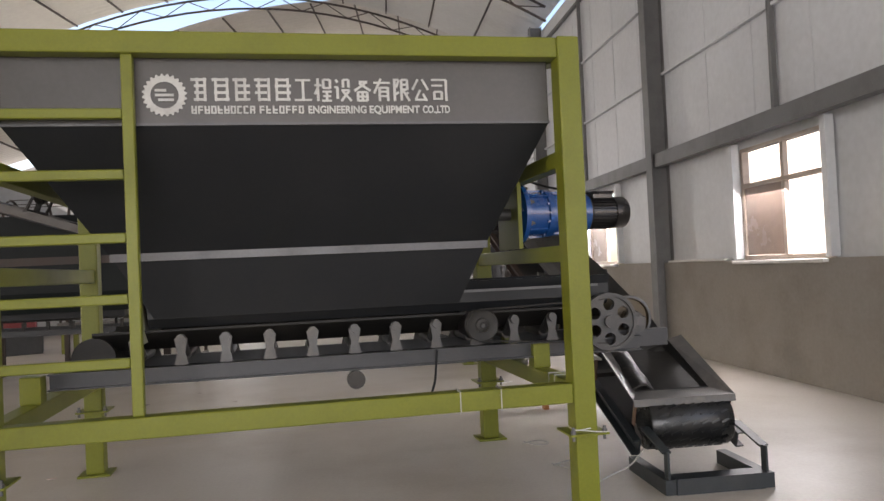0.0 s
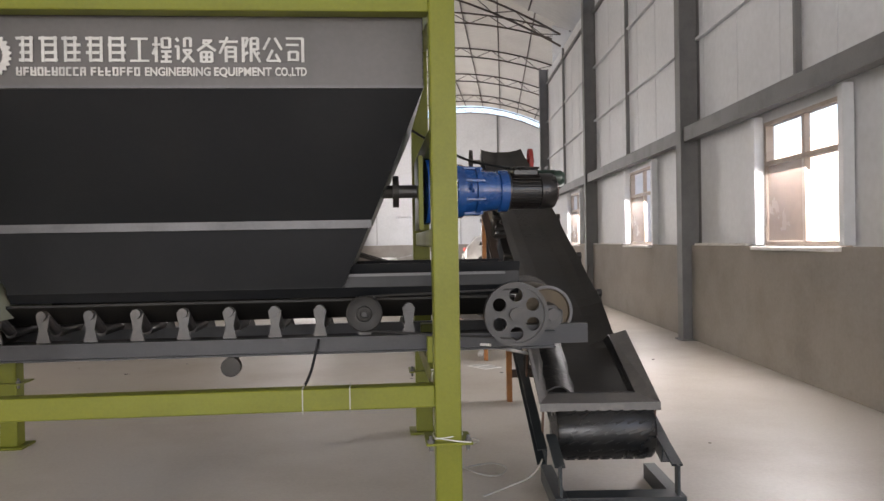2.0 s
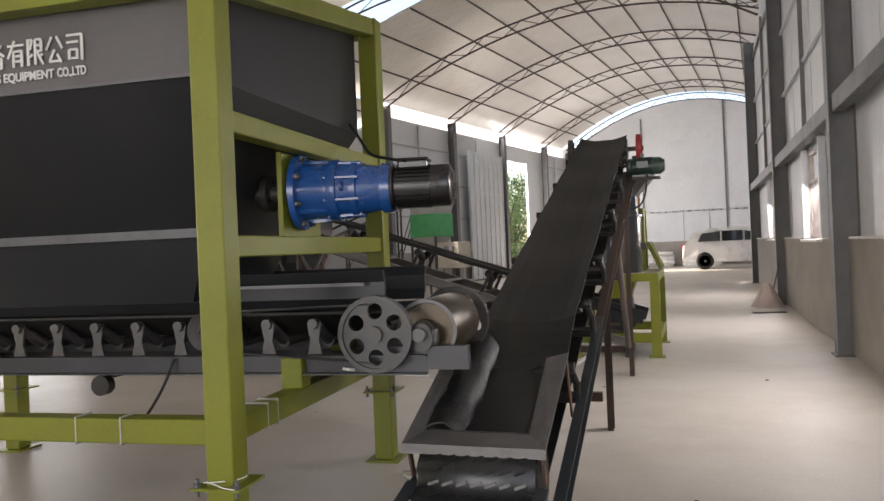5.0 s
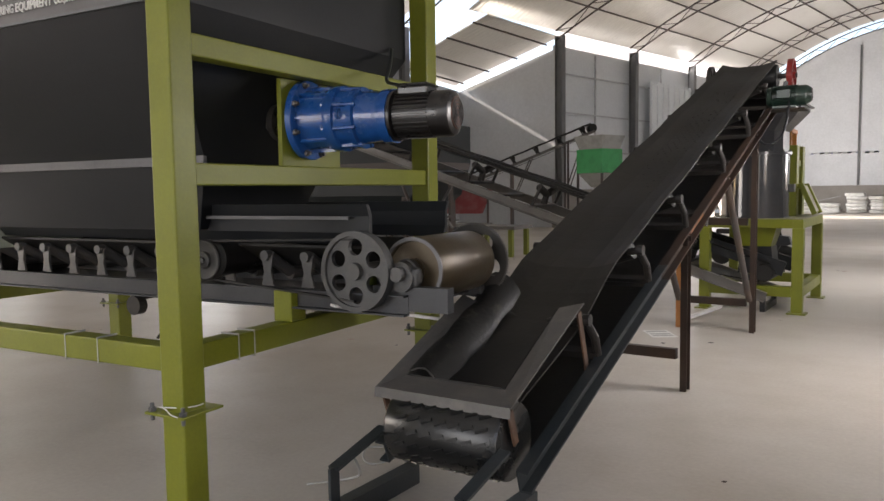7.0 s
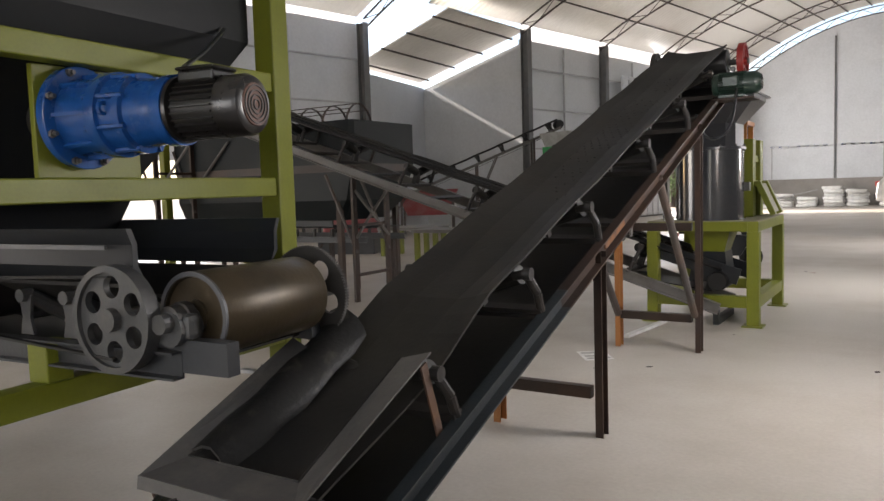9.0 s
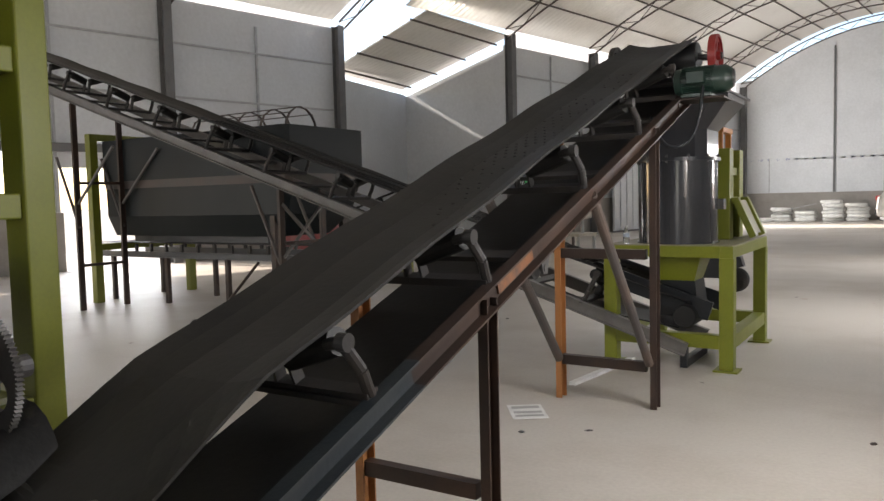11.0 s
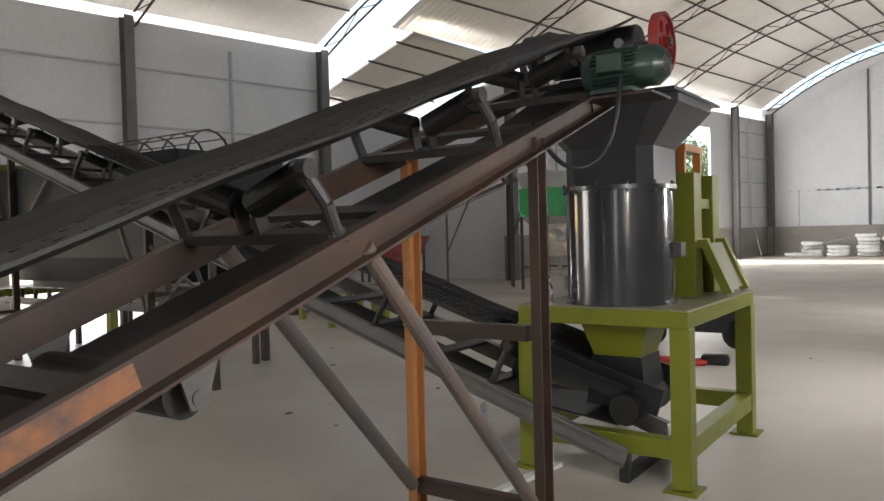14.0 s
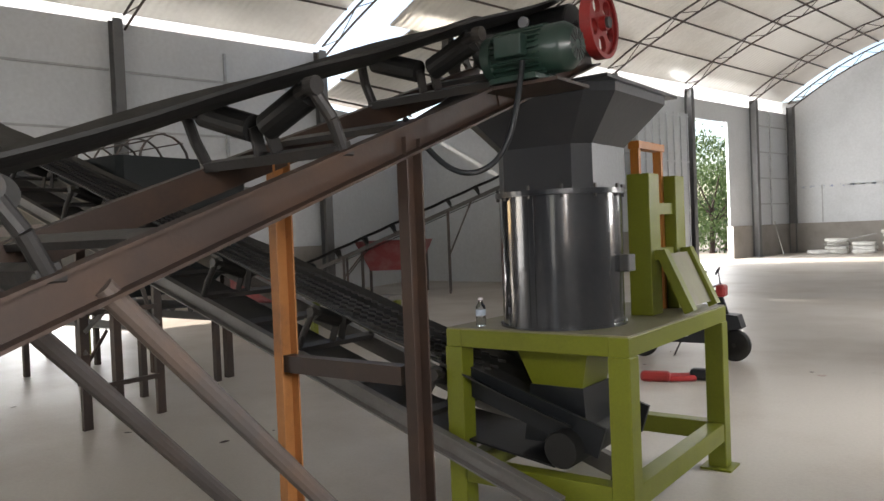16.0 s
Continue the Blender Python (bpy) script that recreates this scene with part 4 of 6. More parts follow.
    part("bearing_hub", bm, GEAR_DARK, f, "greasy round bearing hub", True)
    bm = B()
    lathe(bm, (-0.364, 0.53, 0.93), (-0.364, -1, 0.93), [(0, 0.082), (0.008, 0.09), (0.016, 0.078), (0.024, 0.09), (0.032, 0.078), (0.04, 0.09), (0.052, 0.09), (0.056, 0.084), (0.050, 0.066), (0.050, 0.040), (0.062, 0.036), (0.066, 0.020), (0.060, 0.018)], 40)
    pl = part("belt_pulley", bm, PULLEY, f, "small dark grooved motor pulley", True)
    bm = B()
    rod(bm, (-0.364, 0.473, 0.93), (-0.364, 0.460, 0.93), 0.012, 6)
    part("shaft_bolt", bm, CAST, pl)
    bm = B()
    lathe(bm, (-0.364, 0.53, 0.93), (-0.364, 2, 0.93), [(0, 0.08), (0.28, 0.08), (0.30, 0.05)], 26)
    part("drive_motor", bm, MOTOR_BLACK, f, "", True)
    bm = B()
    bar(bm, (-1.05, 0.66, 0.70), (-1.05, 1.2, 0.70), 0.03, 0.03)
    rod(bm, (-1.05, 0.64, 0.66), (-1.05, 0.69, 0.66), 0.05, 16)
    part("return_roller", bm, GEAR_DARK, f)
    # drive belt between the pulleys, and a slack strap
    for dz in (0.085, -0.085):
        bm = B()
        bar(bm, (-0.364, 0.50, 0.93 + dz), (0.40, 0.555, 0.905 + dz * 1.5), 0.018, 0.008)
        part("drive_belt", bm, RUBBER, f)
    bm = B()
    bar(bm, (0.25, 0.60, 0.745), (0.60, 1.2, 0.60), 0.05, 0.012)
    part("strap", bm, FOAM, f, "pale strap under the feeder")
    return f


feeder()
tube("wire_end", [HOP @ Vector(p) for p in ((-0.60, 0.6, 0.80), (-0.62, 0.55, 0.70), (-0.64, 0.5, 0.62), (-0.68, 0.47, 0.55))], 0.007, CHARCOAL)
tagged(bpy.data.objects["wire_end"], "loose black wires hanging from the feeder", "wire")


# ---- belt conveyors ----
def conveyor(label, length, width, slope, place, rail=BROWN, start=0.75, spacing=0.95, rail_n=-0.25, rail_h=0.095, extra=0.0, lower=None, tail_r=0.117, idlers=()):
    """A troughed belt conveyor that climbs along local x from its tail drum at the origin; local z is up, the belt's top lies on the slope line."""
    c = thing("belt_conveyor", label, "conveyor", "", place)
    co, si = math.cos(radians(slope)), math.sin(radians(slope))
    up = (-si, 0, co)

    def at(d, y, n):
        """d along the slope, y across, n off the belt."""
        return Vector((d * co - n * si, y, d * si + n * co))

    w = width / 2
    prof = [(-w, 0.04), (-w * 0.75, 0.018), (-w * 0.4, 0.0), (w * 0.4, 0.0), (w * 0.75, 0.018), (w, 0.04)]
    bm = B()
    outline = prof + [(x, y - 0.010) for x, y in prof[::-1]]
    # the belt sags a little between its idlers
    m0 = axes(at(0, 0, 0), at(1, 0, 0), up)
    rows = []
    n = max(8, int(length / 0.12))
    for i in range(n + 1):
        d = length * i / n
        sag = -0.010 * (1 - math.cos(2 * math.pi * (d - start) / spacing)) / 2
        k = min(1.0, max(0.0, (d - 0.78) / 0.45)) if lower else 1.0
        rows.append([bm.verts.new(at(d, 0, sag - 0.03 * (1 - k)) + (m0.to_3x3() @ Vector((x, (y + 0.010) * k - 0.010 if i < len(prof) else y * k - 0.010 * (1 - k) - 0.008 * (1 - k), 0)))) for i, (x, y) in enumerate(outline)])
    for a, b in zip(rows, rows[1:]):
        for i in range(len(outline)):
            j = (i + 1) % len(outline)
            bm.faces.new((a[i], a[j], b[j], b[i]))
    bm.faces.new(rows[0][::-1])
    bm.faces.new(rows[-1])
    part("carrying_belt", bm, RUBBER, c, "black rubber belt")
    bm = B()
    run = [(0.02, -0.02 - 2 * tail_r), (1.0, rail_n - 0.075), (length - 0.9, rail_n - 0.075), (length - 0.02, -0.243)]
    for (d0, n0), (d1, n1) in zip(run, run[1:]):
        bar(bm, at(d0, 0, n0), at(d1, 0, n1), width * 0.86, 0.010, up)
    part("return_belt", bm, RUBBER, c, "slack return run of the belt")
    for d, r in ((0, tail_r), (length, 0.117)):
        bm = B()
        lathe(bm, at(d, -w, -0.005 - r), at(d, w, -0.005 - r), [(0, r - 0.007), (0.01, r), (width - 0.01, r), (width, r - 0.007)], 36)
        part("drum", bm, BELT_GLOSS if lower else RUBBER, c, "", True)
    for side in (-1, 1):
        bm = B()
        split = 1.7 if lower else -0.1
        if lower:
            channel(bm, at(-0.1, side * (w + 0.045), rail_n), at(split, side * (w + 0.045), rail_n), rail_h, 0.05, 0.008, side, up)
            part("stringer", bm, lower, c, "dark slate channel side rail")
            bm = B()
        channel(bm, at(split, side * (w + 0.045), rail_n), at(length + extra, side * (w + 0.045), rail_n), rail_h, 0.05, 0.008, side, up)
        part("stringer", bm, rail, c, "steel channel side rail")
    top = rail_n + rail_h / 2
    spots = idlers or [start + spacing * i for i in range(int((length - 0.15 - start) / spacing) + 1)]
    for d in spots:
        for side in (-1, 1):
            bm = B()
            pts = [at(d, side * (w + 0.05), top - 0.01), at(d - 0.015, side * (w + 0.055), top + 0.09), at(d - 0.035, side * (w + 0.03), -0.015), at(d - 0.03, side * (w - 0.03), -0.03)]
            for p, q in zip(pts, pts[1:]):
                rod(bm, p, q, 0.019, 10)
            rod(bm, pts[2] - Vector((0, side * 0.008, 0)), pts[2] + Vector((0, side * 0.024, 0)), 0.027, 16)
            rod(bm, pts[0] - Vector((0.03, 0, 0)), pts[0] + Vector((0.03, 0, 0)), 0.012, 6)
            part("idler_bracket", bm, IDLER, c)
            bm = B()
            rod(bm, at(d, side * w * 0.94, -0.035), at(d, side * w * 0.14, -0.105), 0.043, 16)
            part("idler_roller", bm, RUBBER, c)
            bm = B()
            bar(bm, at(d, side * w * 0.15, top + 0.01), at(d, side * w * 0.12, -0.10), 0.045, 0.010, (0, side, 0))
            part("roller_stand", bm, IDLER, c)
        bm = B()
        bar(bm, at(d, -w - 0.06, top), at(d, w + 0.06, top), 0.05, 0.03, up)
        part("cross_bar", bm, IDLER, c)
    d = start + 0.45
    while d < length - 0.3:
        bm = B()
        bar(bm, at(d, -w - 0.04, top - 0.012), at(d, w + 0.04, top - 0.012), 0.07, 0.02, up)
        part("tie_plate", bm, IDLER, c)
        d += spacing
    return c, at


def pipe(c, p, q, r, m, name="brace"):
    bm = B()
    rod(bm, p, q, r, 12)
    part(name, bm, m, c)


SL_A = 19.35
PL_A = pose(2.08, 4.955, 0.437, 0, 0, 90.8)
ca, at_a = conveyor("black inclined belt conveyor on brown steel rails and legs", 5.90, 0.50, SL_A, PL_A, lower=STEEL_TEAL, tail_r=0.15, start=1.05, spacing=1.0, idlers=(0.74, 1.50, 2.25, 3.27, 4.16, 5.05))
inv = PL_A.inverted()


def la(x, y, z):
    """A place of the hall in the conveyor's own axes."""
    return inv @ Vector((x, y, z))


def rail_z(y):
    """The underside of the side rails over the hall's y."""
    return 0.437 + (y - 4.955) * math.tan(radians(SL_A)) - 0.30 / math.cos(radians(SL_A))


for y, xs in ((7.13, (1.76, 2.34)), (9.25, (1.69, 2.30))):
    for x, m in zip(xs, (RUST, BROWN)):
        bm = B()
        a, b = la(x, y, 0), la(x, y, rail_z(y) + 0.05)
        channel(bm, a, b, 0.08, 0.04, 0.007, 1, (1, 0, 0))
        part("leg", bm, m, ca, "rusty orange channel leg" if m is RUST else "brown channel leg")
for y, xs, z in ((7.13, (1.76, 2.34), 0.22), (9.25, (1.69, 2.30), 0.25), (9.25, (1.69, 2.30), 0.93)):
    bm = B()
    bar(bm, la(xs[0] + 0.03, y, z), la(xs[1] - 0.03, y, z), 0.05, 0.06)
    part("tie_bar", bm, BROWN, ca)
pipe(ca, la(1.76, 8.22, rail_z(8.22) + 0.03), la(1.72, 9.2, 0.26), 0.028, PIPE_DARK)
pipe(ca, la(2.33, 8.22, rail_z(8.22) + 0.03), la(2.30, 9.2, 0.28), 0.026, PIPE_DARK)
# hanging return roller
for dx in (-0.3, 0.3):
    bm = B()
    z0 = rail_z(7.66)
    plate(bm, [la(2.034 + dx, 7.60, z0 + 0.03), la(2.034 + dx, 7.74, z0 + 0.07), la(2.034 + dx, 7.685, z0 - 0.10), la(2.034 + dx, 7.645, z0 - 0.10)], 0.008)
    rod(bm, la(2.02 + dx, 7.665, z0 - 0.075), la(2.045 + dx, 7.665, z0 - 0.075), 0.018, 10)
    part("roller_hanger", bm, GUNMETAL, ca)
bm = B()
rod(bm, la(1.76, 7.66, rail_z(7.66) - 0.07), la(2.30, 7.66, rail_z(7.66) - 0.07), 0.055, 20)
part("return_roller", bm, RUBBER, ca)
# a rust stain on the rail, made as a thin added plate
bm = B()
d0 = 2.3
bar(bm, at_a(d0, -0.306, -0.25), at_a(d0 + 0.32, -0.306, -0.25), 0.012, 0.055, (-math.sin(radians(SL_A)), 0, math.cos(radians(SL_A))))
part("rust_patch_plate", bm, RUST_PATCH, ca, "rust-orange stain on the rail, made as a thin plate")
# tail frame on the floor
for x in (1.80, 2.35):
    bm = B()
    bar(bm, la(x, 4.56, 0.04), la(x, 5.1, 0.04), 0.06, 0.08)
    part("base_rail", bm, STEEL_TEAL, ca)
    bm = B()
    bar(bm, la(x, 4.60, 0.08), la(x, 4.60, 0.22), 0.05, 0.012, (0, 1, 0))
    bar(bm, la(x, 4.60, 0.215), la(x, 4.90, 0.29), 0.05, 0.012)
    part("take_up_bracket", bm, STEEL_TEAL, ca)
bm = B()
bar(bm, la(1.83, 4.575, 0.04), la(2.32, 4.575, 0.04), 0.05, 0.08)
bar(bm, la(1.83, 4.60, 0.083), la(2.32, 4.60, 0.083), 0.11, 0.006)
part("base_bar", bm, STEEL_TEAL, ca)
# treads on the tail drum's belt
for k in range(11):
    bm = B()
    a = radians(20 + k * 20)
    cz = at_a(0, 0, -0.155)
    for j in range(7):
        y0 = -0.21 + j * 0.06
        bar(bm, cz + Vector((-0.1525 * math.sin(a), y0, 0.1525 * math.cos(a))), cz + Vector((-0.1525 * math.sin(a + 0.12), y0 + 0.045, 0.1525 * math.cos(a + 0.12))), 0.012, 0.005, (-math.sin(a), 0, math.cos(a)))
    ob = part("tread", bm, BELT_GLOSS, ca)
    ob["kind"] = "stuff"
# feed skirt over the tail: sloping plates round an opening
O = [(1.75, 4.92, 0.445), (2.365, 4.92, 0.445), (2.355, 5.60, 0.735), (1.745, 5.60, 0.735)]
I = [(1.81, 5.05, 0.47), (2.27, 5.05, 0.47), (2.25, 5.58, 0.71), (1.83, 5.58, 0.71)]
W = [(1.92, 5.08, 0.475), (2.25, 5.08, 0.475), (2.235, 5.66, 0.685), (1.92, 5.66, 0.685)]
for nm, q in (("front_lip", [O[0], O[1], I[1], I[0]]), ("side_lip", [O[1], O[2], I[2], I[1]]), ("side_lip", [O[3], O[0], I[0], I[3]])):
    bm = B()
    plate(bm, [la(*p) for p in q], 0.006)
    part(nm, bm, LIP, ca)
for nm, q in (("sloping_plate", [I[0], I[3], W[3], W[0]]), ("sloping_plate", [I[2], I[1], W[1], W[2]]), ("sloping_plate", [I[1], I[0], W[0], W[1]])):
    bm = B()
    plate(bm, [la(p[0], p[1], p[2]) if p in I else la(p[0], p[1], p[2] - 0.02) for p in q], 0.006)
    part(nm, bm, RUBBER_SCUFF, ca)
bm = B()
plate(bm, [la(1.75, 4.92, 0.445), la(2.365, 4.92, 0.445), la(2.365, 4.915, 0.405), la(1.75, 4.915, 0.405)], 0.006)
part("front_flange", bm, LIP, ca)
# a bent rubber flap that lines the feed opening
bm = B()
shape = [(1.805, 0.006), (1.845, 0.022), (1.885, 0.022), (1.925, 0.0), (1.955, -0.035), (1.97, -0.06)]
grid = []
for i in range(9):
    y = 5.07 + 0.085 * i
    lift = 0.035 * max(0.0, (i - 5) / 3) ** 2
    row = []
    for k, (x, dz) in enumerate(shape):
        row.append(la(x + 0.006 * math.sin(2.1 * i + k), y, 0.478 + (y - 5.07) * 0.428 + dz + lift + 0.006 * math.sin(1.7 * i + 0.9 * k)))
    grid.append(([bm.verts.new(p) for p in row], [bm.verts.new(p - Vector((0, 0, 0.009))) for p in row]))
for (a, a2), (b, b2) in zip(grid, grid[1:]):
    for k in range(len(shape) - 1):
        bm.faces.new((a[k], a[k + 1], b[k + 1], b[k]))
        bm.faces.new((a2[k], b2[k], b2[k + 1], a2[k + 1]))
    bm.faces.new((a[0], b[0], b2[0], a2[0]))
    bm.faces.new((a[-1], a2[-1], b2[-1], b[-1]))
for a, a2 in (grid[0], grid[-1]):
    for k in range(len(shape) - 1):
        bm.faces.new((a[k], a2[k], a2[k + 1], a[k + 1]))
part("rubber_flap", bm, RUBBER_SCUFF, ca, "bent dusty rubber flap", True)
for x, y, zt, zb in ((1.77, 4.95, 0.42, 0.29), (2.345, 4.95, 0.42, 0.29), (2.35, 5.56, 0.70, 0.42), (1.76, 5.56, 0.70, 0.42)):
    bm = B()
    bar(bm, la(x, y + 0.34 * (zt - zb), zb), la(x, y, zt), 0.035, 0.008, (0, 1, 0))
    part("skirt_post", bm, RUST_DULL, ca, "rusty flat post")
# head: drive pulleys and motor
HD = at_a(5.90, 0, -0.122)
wheel("pulley", ca, pose(HD.x, -0.37, HD.z, 0, 0, 90), 0.155, 0.05, RED, 5, 0.58, 0.24, label="red painted drive pulley")
wheel("pulley", ca, pose(HD.x, 0.37, HD.z, 0, 0, 90), 0.15, 0.04, GEAR_DARK, 5, 0.58, 0.24, label="dark hand pulley")
bm = B()
rod(bm, (HD.x, -0.42, HD.z), (HD.x, 0.39, HD.z), 0.025, 14)
part("head_shaft", bm, GUNMETAL, ca)
MP = la(2.31, 9.75, 1.995)
mo = thing("electric_motor", "dark green electric motor bolted beside the conveyor head", "motor", "", PL_A @ pose(MP.x, MP.y, MP.z, 0, 0, -90.8) @ Matrix.Diagonal((0.92, 0.92, 0.92, 1)))
bm = B()
lathe(bm, (0, 0, 0), (1, 0, 0), [(0, 0.07), (0.01, 0.088), (0.05, 0.092), (0.055, 0.080), (0.25, 0.080), (0.255, 0.092), (0.34, 0.092), (0.355, 0.084), (0.385, 0.06)], 36)
part("housing", bm, MOTOR_GREEN, mo, "", True)
for k in range(26):
    a = 2 * math.pi * k / 26
    bm = B()
    bar(bm, (0.058, 0.09 * math.cos(a), 0.09 * math.sin(a)), (0.272, 0.09 * math.cos(a), 0.09 * math.sin(a)), 0.005, 0.018, (0, math.cos(a), math.sin(a)))
    part("fin", bm, MOTOR_GREEN, mo)
for k in range(14):
    a = 2 * math.pi * k / 14
    bm = B()
    bar(bm, (0.386, 0.02 * math.cos(a), 0.02 * math.sin(a)), (0.386, 0.06 * math.cos(a), 0.06 * math.sin(a)), 0.006, 0.005)
    part("grille_bar", bm, CAST, mo)
bm = B()
lathe(bm, (0.16, 0, 0.122), (0.16, 1, 0.122), [(-0.006, 0.022), (0.006, 0.022)], 16)
part("lifting_eye", bm, STRIP, mo, "steel lifting eye")
bm = B()
box(bm, (0.06, -0.10, -0.115), (0.26, 0.10, -0.095))
part("mounting_foot", bm, MOTOR_GREEN, mo)
bm = B()
box(bm, (0.10, -0.13, -0.03), (0.22, -0.08, 0.05), 0.006)
part("terminal_box", bm, MOTOR_GREEN, mo)
bm = B()
bar(bm, at_a(5.02, -0.30, -0.20), at_a(5.42, -0.30, -0.20), 0.02, 0.16, (0, 0, 1))
p0 = la(2.40, 9.68, 1.852)
p1 = la(2.40, 9.95, 1.852)
bar(bm, la(2.30, 9.80, 1.880), la(2.62, 9.80, 1.880), 0.24, 0.012)
part("motor_bed", bm, BROWN, ca)
tube("motor_cable", [(2.5, 9.66, 1.95), (2.5, 9.62, 1.80), (2.46, 9.58, 1.62), (2.36, 9.52, 1.56), (2.30, 9.4, 1.62), (2.30, 9.26, 1.74)], 0.010, CHARCOAL)
tagged(bpy.data.objects["motor_cable"], "black cable drooping from the conveyor motor", "cable")

# worn tread marks on the belt
bm = B()
rnd = random.Random(21)
for k in range(44):
    d = 2.3 + k * 0.06
    for j in range(6):
        if rnd.random() < 0.45 + 0.3 * math.sin(d * 3.1):
            continue
        y0 = -0.14 + j * 0.05 + (0.025 if k % 2 else 0)
        n = 0.001 - 0.010 * (1 - math.cos(2 * math.pi * (d - 1.05))) / 2
        bar(bm, at_a(d, y0, n + 0.03 * max(0, abs(y0) - 0.1)), at_a(d + 0.022, y0 + 0.006, n + 0.03 * max(0, abs(y0) - 0.1)), 0.012, 0.003, (0, 0, 1))
part("tread", bm, RUBBER, ca, "raised worn treads on the belt")["kind"] = "stuff"
SL_B = 18.4
PL_B = pose(2.22, 10.64, 0.47, 0, 0, 180)
cb, at_b = conveyor("long inclined belt conveyor rising from under the mixer", 11.5, 0.50, SL_B, PL_B, STEEL_DUST, rail_n=-0.30, rail_h=0.10, spacing=0.9, tail_r=0.085)
inv_b = PL_B.inverted()
for x in (-1.75, -5.2):
    zt = 0.47 + (2.22 - x) * math.tan(radians(SL_B)) - 0.37
    for y, m in ((10.33, BROWN), (10.95, BROWN)):
        bm = B()
        channel(bm, inv_b @ Vector((x, y, 0)), inv_b @ Vector((x, y, zt)), 0.07, 0.035, 0.006, 1, (0, 1, 0))
        part("leg", bm, m, cb)
        pipe(cb, inv_b @ Vector((x, y, zt * 0.52)), inv_b @ Vector((x + 0.75, y, zt * 0.80 - 0.05)) if zt > 2 else inv_b @ Vector((x, 10.33 if y > 10.6 else 10.95, zt * 0.9)), 0.018, STEEL_DUST)
    for y, dx in ((10.33, 0.42), (10.95, 0.42)):
        pipe(cb, inv_b @ Vector((x, y, zt * 0.40)), inv_b @ Vector((x - dx, y, min(zt + 0.1, zt * 0.40 + 0.9))), 0.018, PIPE_DARK)
    for f in (0.22, 0.62):
        bm = B()
        bar(bm, inv_b @ Vector((x, 10.35, zt * f)), inv_b @ Vector((x, 10.93, zt * f)), 0.035, 0.035)
        part("tie_bar", bm, BROWN, cb)
bm = B()
for k in range(90):
    d = 0.6 + k * 0.055
    for j in range(6):
        y0 = -0.17 + j * 0.068
        bar(bm, at_b(d, y0, 0.004 + 0.02 * (abs(y0) > 0.12)), at_b(d + 0.03, y0 + 0.03, 0.004 + 0.02 * (abs(y0) > 0.12)), 0.012, 0.012, (0, 0, 1))
ob = part("tread", bm, RUBBER, cb, "raised rubber treads on the belt")
ob["kind"] = "stuff"


# ---- mixer ----
def table():
    t = thing("mixer_stand", "lime green square-tube stand under the mixer drum", "stand", "", pose(2.055, 11.075, 0))
    X, Y = 0.43, 0.635
    for x, y in ((-X, -Y), (X, -Y), (-X, Y), (X, Y)):
        bm = B()
        box(bm, (x - 0.05, y - 0.05, 0.012), (x + 0.05, y + 0.05, 0.82), 0.006)
        lg = part("leg", bm, GREEN, t)
        bm = B()
        box(bm, (x - 0.085, y - 0.085, 0), (x + 0.085, y + 0.085, 0.012))
        part("foot_plate", bm, GREEN, lg)
    for z, hh in ((0.862, 0.085), (0.21, 0.10)):
        for a, b in (((-X, -Y), (X, -Y)), ((-X, Y), (X, Y)), ((-X, -Y), (-X, Y)), ((X, -Y), (X, Y))):
            d = (Vector(b) - Vector(a)).normalized() * (0.05 if z < 0.5 else (0.05 if abs(a[1] - b[1]) < 0.01 else -0.045))
            if z > 0.5 and abs(a[1] - b[1]) < 0.01:
                d = d * 0.9
            bm = B()
            bar(bm, (a[0] + d.x, a[1] + d.y, z), (b[0] - d.x, b[1] - d.y, z), 0.09, hh, bevel=0.004)
            part("beam", bm, GREEN, t)
    bm = B()
    box(bm, (-X - 0.04, -Y - 0.04, 0.9045), (X + 0.04, Y + 0.04, 0.912))
    part("deck", bm, DECK, t, "dusty olive steel deck")
    # bearing tower with raking braces
    for y in (0.12, 0.50):
        bm = B()
        box(bm, (0.18, y - 0.07, 0.912), (0.30, y + 0.07, 1.64), 0.004)
        part("tower_post", bm, GREEN, t)
        bm = B()
        bar(bm, (0.33, y, 1.24), (0.47, y, 0.93), 0.05, 0.06, (0, 1, 0))
        part("tower_brace", bm, GREEN, t)
        bm = B()
        bar(bm, (0.30, y, 1.22), (0.345, y, 1.22), 0.05, 0.05)
        part("brace_head", bm, GREEN, t)
    for z in (1.46, 1.22):
        bm = B()
        box(bm, (0.20, 0.19, z - 0.03), (0.28, 0.43, z + 0.03))
        part("tower_tie", bm, GREEN, t)
    bm = B()
    plate(bm, [(0.335, 0.14, 1.22), (0.335, 0.50, 1.22), (0.455, 0.50, 0.95), (0.455, 0.14, 0.95)], 0.008)
    part("brace_plate", bm, DECK, t)
    return t


